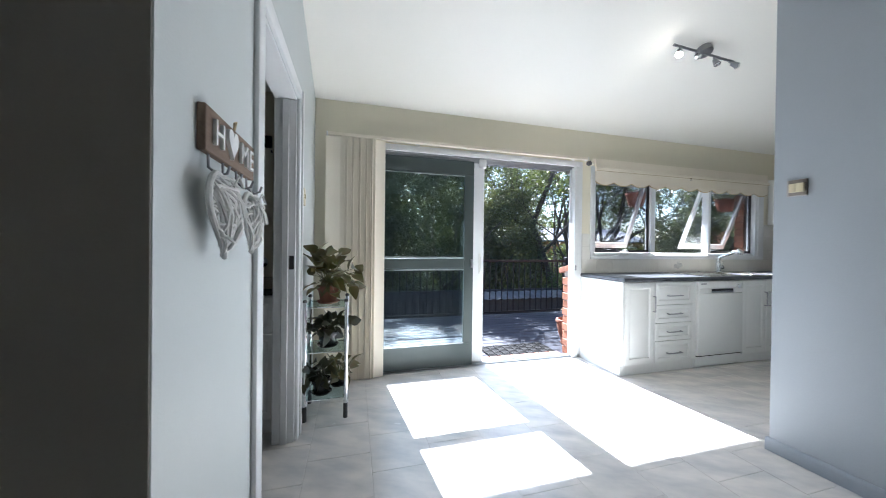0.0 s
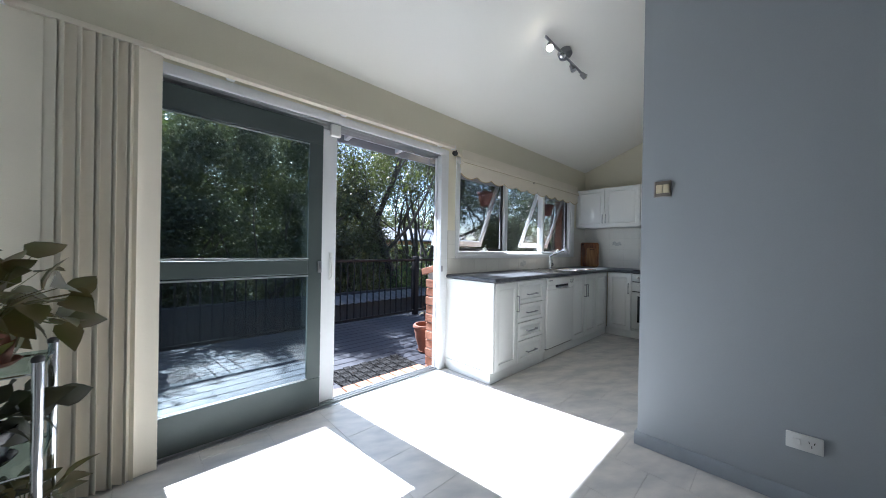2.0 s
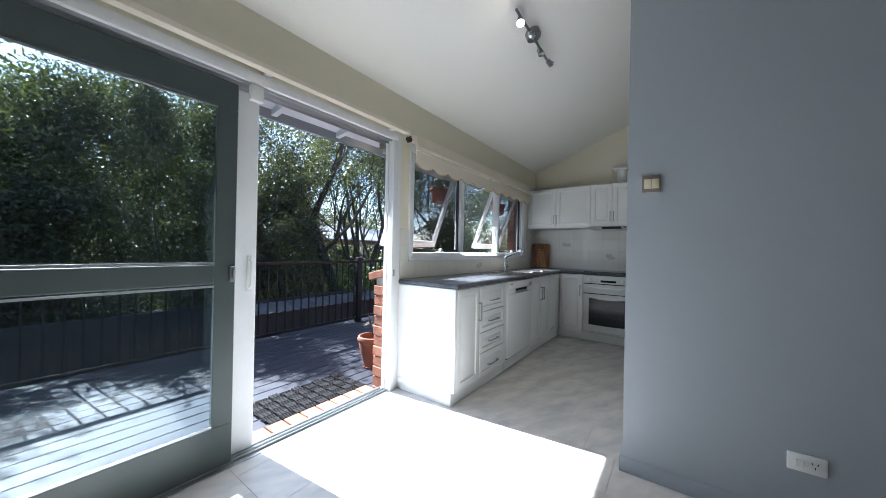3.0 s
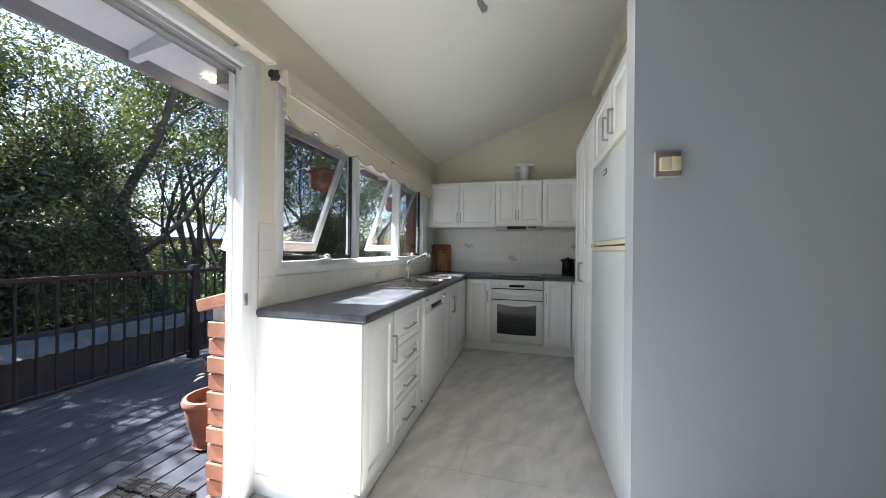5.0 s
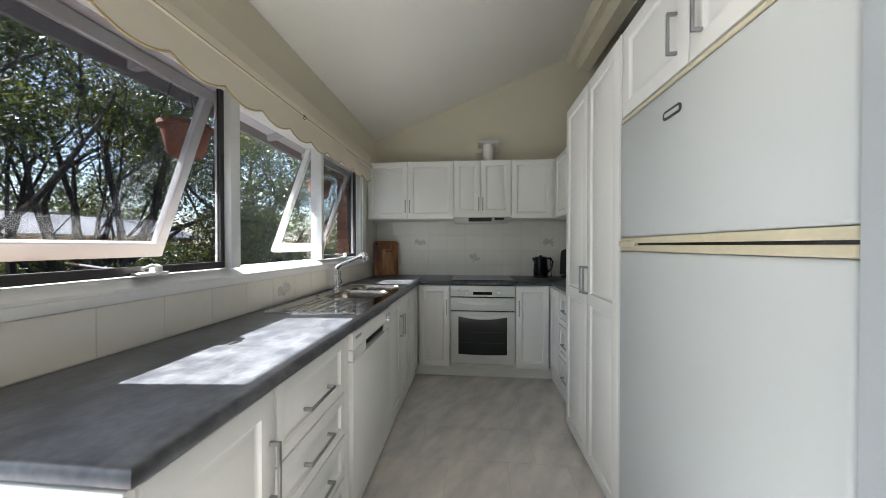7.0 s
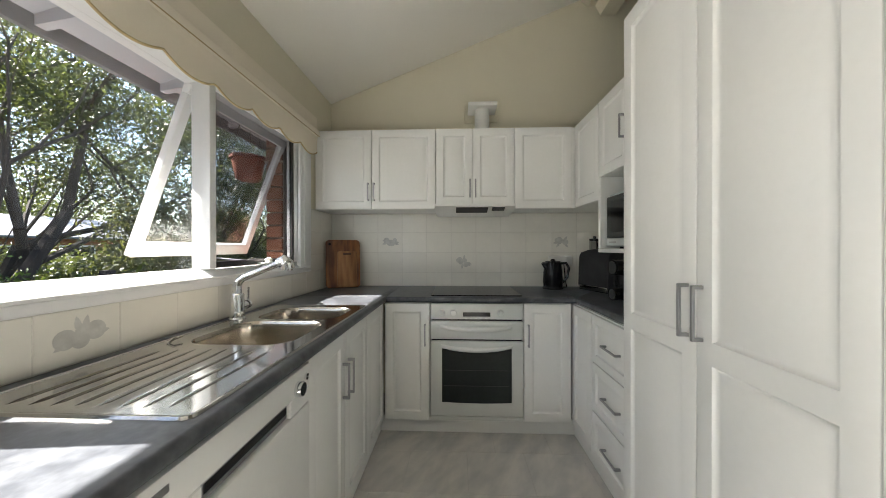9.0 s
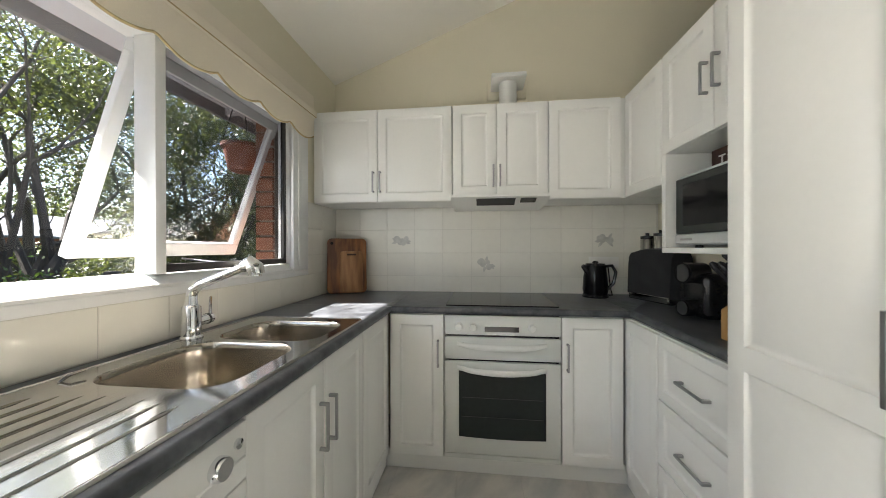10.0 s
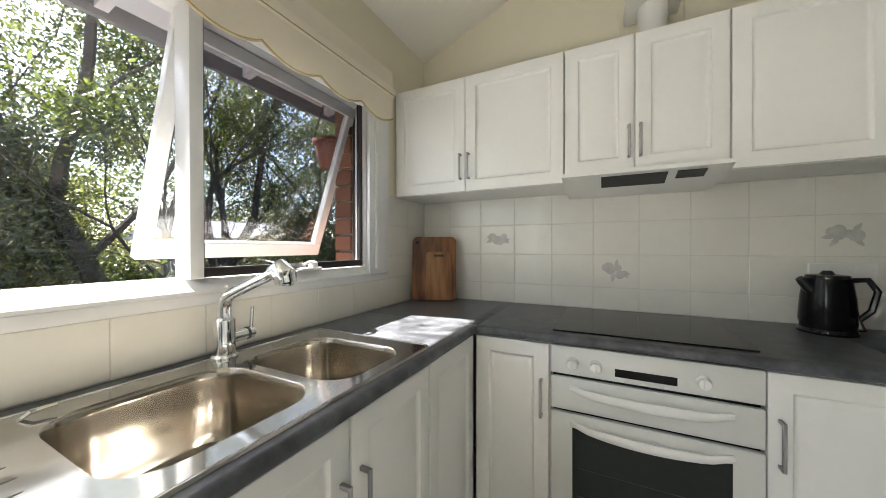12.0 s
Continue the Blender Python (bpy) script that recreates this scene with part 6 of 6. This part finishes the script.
# ---- foliage ----
def leaf_cloud(name, centres, spread, count, size, material, parent, seed, aspect=0.4, droop=0.3):
    """Many small pointed leaves round the given clump centres, in one mesh."""
    rng = np.random.default_rng(seed)
    centres = np.asarray(centres, float)
    c = centres[rng.integers(0, len(centres), count)]
    p = c + rng.normal(0, 1, (count, 3)) * np.asarray(spread)
    d = rng.normal(0, 1, (count, 3))
    d[:, 2] -= droop
    d /= np.linalg.norm(d, axis=1)[:, None]
    s = np.cross(d, rng.normal(0, 1, (count, 3)))
    s /= np.linalg.norm(s, axis=1)[:, None] + 1e-9
    ln = size * rng.uniform(0.6, 1.3, (count, 1))
    verts = np.empty((count, 4, 3))
    verts[:, 0] = p
    verts[:, 1] = p + d * ln * 0.45 + s * ln * aspect * 0.5
    verts[:, 2] = p + d * ln
    verts[:, 3] = p + d * ln * 0.45 - s * ln * aspect * 0.5
    verts = verts.reshape(-1, 3) - np.array(ORIGIN[parent.name])
    me = bpy.data.meshes.new(name)
    me.vertices.add(count * 4)
    me.vertices.foreach_set("co", verts.ravel())
    me.loops.add(count * 4)
    me.loops.foreach_set("vertex_index", np.arange(count * 4, dtype=np.int32))
    me.polygons.add(count)
    me.polygons.foreach_set("loop_start", np.arange(0, count * 4, 4, dtype=np.int32))
    me.update(calc_edges=True)
    me.materials.append(material)
    ob = new(name, me)
    ORIGIN[ob.name] = ORIGIN[parent.name]
    ob.parent = parent
    return tagged(ob, kind="stuff")


def limbs(seed, base, height, lean, spread, levels=4, radius=0.12, stems=3):
    """Branch lines and twig ends of a many-stemmed tree."""
    rnd = random.Random(seed)
    lines, ends = [], []

    def grow(p, d, length, r, level):
        pts, rad = [p.copy()], [r]
        n = 4
        for k in range(n):
            d = (d + Vector((rnd.gauss(0, 0.13), rnd.gauss(0, 0.13), rnd.gauss(0.05, 0.08)))).normalized()
            p = p + d * (length / n)
            pts.append(p.copy())
            rad.append(r * (1 - 0.4 * (k + 1) / n))
        lines.append((pts, rad))
        if level <= 1:
            ends.extend(tuple(q) for q in pts[2:])
        if level == 0:
            return
        for k in range(rnd.choice((2, 3, 3))):
            q = pts[-1] if k == 0 else pts[rnd.randrange(2, len(pts))]
            side = Vector((rnd.gauss(0, 1), rnd.gauss(0, 1), rnd.gauss(0.15, 0.5)))
            nd = (d + side * spread).normalized()
            grow(q, nd, length * rnd.uniform(0.55, 0.8), rad[-1] * (0.85 if k == 0 else 0.6), level - 1)

    for k in range(stems):
        a = 2 * math.pi * k / stems + rnd.uniform(-0.4, 0.4)
        d = Vector((0.25 * math.cos(a) + lean[0], 0.25 * math.sin(a) + lean[1], 1)).normalized()
        grow(Vector(base) + Vector((0.12 * math.cos(a), 0.12 * math.sin(a), 0)), d, height * 0.42, radius * rnd.uniform(0.7, 1.0), levels)
    return lines, ends


def pipes(lines, seg=6):
    bm = bmesh.new()
    for pts, rad in lines:
        prev = None
        sg = seg if rad[0] > 0.03 else 4
        for i, p in enumerate(pts):
            d = (pts[min(i + 1, len(pts) - 1)] - pts[max(i - 1, 0)]).normalized()
            s = d.cross(Vector((0.3, 1, 0.2))).normalized()
            u = d.cross(s)
            ring = [bm.verts.new(p + (s * math.cos(a) + u * math.sin(a)) * rad[i]) for a in (2 * math.pi * q / sg for q in range(sg))]
            if prev:
                for q in range(sg):
                    bm.faces.new((prev[q], prev[(q + 1) % sg], ring[(q + 1) % sg], ring[q]))
            prev = ring
    return bm


def tree(name, base, height, label, seed, leaves, size, material, lean=(0, 0), spread=0.55, levels=4, radius=0.12, stems=3, cloud=0.17, aspect=0.35):
    t = thing(name, base, label, "tree")
    lines, ends = limbs(seed, base, height, lean, spread, levels, radius, stems)
    part("trunk", pipes(lines), M["bark"], t, "dark branching trunks")
    leaf_cloud("crown", ends, (cloud, cloud, cloud), leaves, size, material, t, seed, aspect)
    return t


def shrub(name, base, radii, top, label, seed, leaves, size, material, aspect=0.4):
    """A dense bush: clumps on an uneven dome, with stems inside."""
    t = thing(name, base, label, "shrub")
    rnd = random.Random(seed)
    h = top - base[2]
    clumps = []
    for k in range(260):
        a, e = rnd.uniform(0, 2 * math.pi), rnd.random()
        r = rnd.uniform(0.62, 1.0) * (1 - 0.55 * e ** 2.5)
        zz = base[2] + h * (0.12 + 0.88 * e) * rnd.uniform(0.9, 1.0)
        clumps.append((base[0] + radii[0] * r * math.cos(a), base[1] + radii[1] * r * math.sin(a), zz))
    lines, _ = limbs(seed, base, h * 0.8, (0, 0), 0.5, 2, 0.07, 4)
    part("trunk", pipes(lines), M["bark"], t, "dark inner stems")
    leaf_cloud("crown", clumps, (0.20, 0.20, 0.17), leaves, size, material, t, seed, aspect)
    return t


G = -1.7
shrub("shrub", (3.3, 10.2, G), (2.3, 1.3), 4.4, "dense olive-green bush behind the deck rail, tips sunlit", 11, 88000, 0.078, M["bush"])
shrub("shrub", (5.9, 10.4, G), (1.3, 1.1), 3.1, "olive-green bush beside dark tree trunks", 12, 46000, 0.074, M["bush"])
shrub("shrub", (0.4, 10.2, G), (2.0, 1.2), 4.5, "tall dark green bush behind the deck", 13, 48000, 0.09, M["tree"])
shrub("shrub", (-3.2, 9.6, G), (2.2, 1.3), 4.0, "tall dark green bush at the garden's edge", 14, 30000, 0.10, M["tree"])
shrub("shrub", (7.6, 8.9, G), (1.6, 0.8), 0.75, "low bright green shrub behind the rail", 15, 14000, 0.075, M["palm"])
shrub("shrub", (11.0, 8.4, G), (1.8, 1.2), 1.5, "green shrub beyond the kitchen window", 16, 16000, 0.08, M["bush"])
shrub("shrub", (8.7, 7.28, G), (0.95, 0.40), 2.1, "green bush growing close behind the deck rail", 17, 20000, 0.07, M["bush"])
tree("tree", (8.4, 11.0, G), 7.4, "dark many-stemmed tree with sparse canopy", 21, 24000, 0.095, M["tree"], (0.04, 0.0), 0.45, 4, 0.13, 4)
tree("tree", (7.7, 9.9, G), 9.0, "leaning tree with a thick dark trunk and open crown", 29, 9000, 0.09, M["tree"], (-0.02, 0.0), 0.5, 4, 0.17, 2)
tree("tree", (9.4, 10.0, G), 8.0, "dark branching tree with fine leaves", 22, 20000, 0.095, M["tree"], (0.05, 0.05), 0.55, 4, 0.12, 3)
tree("tree", (12.4, 9.4, G), 8.4, "leaning tree with tangled dark branches", 23, 24000, 0.095, M["tree"], (-0.2, 0.0), 0.6, 4, 0.13, 3)
tree("tree", (11.0, 13.5, G), 9.5, "tall tree behind the garden", 24, 20000, 0.10, M["far_leaf"], (0, 0), 0.55, 4, 0.14, 3)
tree("tree", (1.8, 12.6, G), 5.8, "pale-stemmed tree rising over the bushes", 25, 18000, 0.10, M["far_leaf"], (0.05, 0), 0.5, 4, 0.11, 3)
tree("tree", (5.6, 13.5, G), 7.0, "tree with open canopy behind the bushes", 26, 34000, 0.10, M["far_leaf"], (0.0, 0), 0.5, 4, 0.11, 3)
tree("tree", (16.5, 10.0, G), 8.5, "tree with spreading dark branches", 27, 22000, 0.10, M["tree"], (-0.1, 0), 0.6, 4, 0.13, 3)

yu = thing("yucca", (8.3, 7.35, G), "spiky yucca with long sword leaves behind the deck", "yucca")
part("trunk", tube([(8.3, 7.35, G), (8.32, 7.33, -0.5), (8.3, 7.35, 0.75)], [0.09, 0.07, 0.06], 10), M["bark"], yu)
rnd = random.Random(4)
for k in range(46):
    a, e = rnd.uniform(0, 2 * math.pi), rnd.uniform(-0.3, 1.3)
    part("leaf", moved(leaf_blade(rnd.uniform(0.45, 0.7), 0.045, 0.25, 0.3, 5), Matrix.Translation((8.3, 7.35, 0.7 + rnd.uniform(-0.1, 0.1))) @ Matrix.Rotation(a, 4, "Z") @ Matrix.Rotation(-e, 4, "Y")), M["palm"], yu)

for sx, sy, tp, sd_ in ((-1.5, 13.0, 4.6, 31), (3.2, 13.6, 5.2, 32), (7.6, 13.4, 1.0, 33), (12.5, 12.2, 1.0, 34), (17.5, 13.0, 3.2, 35)):
    shrub("shrub", (sx, sy, G), (2.7, 1.0), tp, "mid-green thicket at the back of the garden", sd_, 26000, 0.12, M["far_leaf"])

for sx, sd_ in ((14.5, 36), (19.0, 37)):
    shrub("shrub", (sx, 18.3, G), (2.8, 0.6), 1.30, "low hedge in front of the neighbouring house", sd_, 15000, 0.13, M["far_leaf"])

woods = tagged(new("far_woods"), "hazy wall of distant trees", "woods", kind="stuff")
ORIGIN[woods.name] = Vector((0, 0, 0))
rnd = random.Random(77)
spots = []
for k in range(1500):
    xx = rnd.uniform(-22, 48)
    hh = (6.0 if xx < 4 else 4.0) + 2.2 * math.sin(xx * 0.45) + 1.4 * math.sin(xx * 1.3 + 1)
    spots.append((xx, rnd.uniform(28, 33) if 9 < xx < 30 else rnd.uniform(18, 24), G + rnd.random() ** 0.8 * max(hh + (5.0 if 9 < xx < 30 else 0.0), 2.5)))
leaf_cloud("foliage", spots, (0.6, 0.5, 0.5), 130000, 0.26, M["far_leaf"], woods, 78, 0.45)


# ---- tiles ----
def tile_mesh(name, sx, sy, sz, material, bevel):
    bm = box(0, sx, 0, sy, 0, sz, bevel)
    me = bpy.data.meshes.new(name)
    bm.to_mesh(me)
    bm.free()
    me.materials.append(material)
    return me


T = 0.3335
G_ = 0.0016
tiles = {}
near, rest = [], []
col = 0
x = 3.96 - 14 * T
while x < XB:
    off = 3.07 if col % 2 == 0 else 3.24
    y = off - 18 * T
    while y < 4.1:
        x0, x1 = max(x, -1.6) + G_ / 2, min(x + T, XB) - G_ / 2
        y0, y1 = max(y, -2.5) + G_ / 2, min(y + T, YW - 0.02) - G_ / 2
        if x1 - x0 > 0.02 and y1 - y0 > 0.02:
            (near if y1 > 1.2 and x0 > 0.3 else rest).append((x0, x1, y0, y1))
        y += T
    x += T
    col += 1
for k, (x0, x1, y0, y1) in enumerate(near[:300]):
    key = (round(x1 - x0, 3), round(y1 - y0, 3))
    if key not in tiles:
        tiles[key] = tile_mesh("tile", x1 - x0, y1 - y0, 0.008, M["floor_tile"], 0.0012)
    ob = new("tile", tiles[key])
    ob.parent = floor
    ob.location = (x0, y0, -0.0075)
rest += near[300:]
if rest:
    part("tiles", join(*[box(a, b, c_, d_, -0.0075, 0.0005, 0.001) for a, b, c_, d_ in rest]), M["floor_tile"], floor, smooth=False)["kind"] = "stuff"

# splashback on the gable wall
splash = thing("splashback", (6.71, 3, 0.9), "cream glazed wall tiles with grey fruit motifs", "splashback", kind="structure")
part("grout_bed", box(6.7062, 6.7195, YR, YW - 0.001, 0.90, 1.50, 0), M["grout"], splash, smooth=False)
TW, TH = 0.2035, 0.1655
wt = {}


def wall_tile(lo, size):
    key = tuple(round(s, 3) for s in size)
    if key not in wt:
        wt[key] = tile_mesh("tile", *size, M["tile"], 0.0015)
    ob = new("tile", wt[key])
    ob.parent = splash
    ob.location = Vector(lo) - ORIGIN[splash.name]


yy = 2.603 - 5 * TW
while yy < YW - 0.03:
    zz = 1.012 - TH
    while zz < 1.50:
        y0, y1, z0, z1 = max(yy, YR) + 0.001, min(yy + TW, YW - 0.010) - 0.001, max(zz, 0.902) + 0.001, min(zz + TH, 1.4985) - 0.001
        if y1 - y0 > 0.02 and z1 - z0 > 0.008:
            wall_tile((6.705, y0, z0), (0.0065, y1 - y0, z1 - z0))
        zz += TH
    yy += TW
# splashback under the window
part("grout_bed", box(3.55, 6.708, YW - 0.0098, YW - 0.0005, 0.90, 1.0495, 0), M["grout"], splash, smooth=False)
part("grout_bed", box(3.55, 3.653, YW - 0.0098, YW - 0.0005, 1.05, 1.325, 0), M["grout"], splash, smooth=False)
part("grout_bed", box(6.312, 6.708, YW - 0.0098, YW - 0.0005, 1.05, 1.50, 0), M["grout"], splash, smooth=False)
xx = 3.552
while xx < 6.70:
    x1 = min(3.950 + 0.2085 * (math.floor((xx - 3.950) / 0.2085 + 1e-6) + 1), 6.704)
    for z0, z1 in ((0.902, 1.0485),):
        wall_tile((xx, YW - 0.011, z0), (x1 - xx - 0.0012, 0.0065, z1 - z0))
    xx = x1
for z0, z1 in ((1.052, 1.186), (1.189, 1.322)):
    wall_tile((3.552, YW - 0.011, z0), (0.10, 0.0065, z1 - z0))
for z0, z1 in ((1.052, 1.17), (1.173, 1.336), (1.339, 1.498)):
    for a, b in ((6.314, 6.50), (6.503, 6.70)):
        wall_tile((a, YW - 0.011, z0), (b - a - 0.002, 0.0065, z1 - z0))


def motif(m, seed):
    """A raised grey transfer of fruit: overlapping discs, leaves and a stalk."""
    rnd = random.Random(seed)
    bms = []
    for k in range(5):
        u, v, r = rnd.uniform(-0.03, 0.03), rnd.uniform(-0.014, 0.014), rnd.uniform(0.012, 0.021)
        h = 0.0006 + 0.0001 * k
        bms.append(rings([[tuple(m @ Vector((u + r * math.cos(a), v + r * math.sin(a) * 0.9, w))) for a in (2 * math.pi * i / 18 for i in range(18))] for w in (-0.0005, h)]))
    for k in range(4):
        a = rnd.uniform(0, 6.28)
        lf = leaf_blade(0.028, 0.014, 0.0, 0.0)
        bms.append(moved(lf, m @ Matrix.Translation((0.026 * math.cos(a), 0.012 * math.sin(a), 0.0012)) @ Matrix.Rotation(a, 4, "Z")))
    return join(*bms)


for k, (y, z) in enumerate(((2.91, 1.10), (3.515, 1.262), (2.11, 1.262))):
    part("fruit_motif", motif(facing("W", (6.705, y, z)) @ Matrix.Diagonal((1.35, 1.5, 1, 1)), k + 1), M["motif"], splash, "soft grey fruit motif")
for k, x in enumerate((4.888,)):
    part("fruit_motif", motif(facing("S", (x, YW - 0.011, 0.972)) @ Matrix.Diagonal((1.35, 1.5, 1, 1)), k + 5), M["motif"], splash, "soft grey fruit motif")
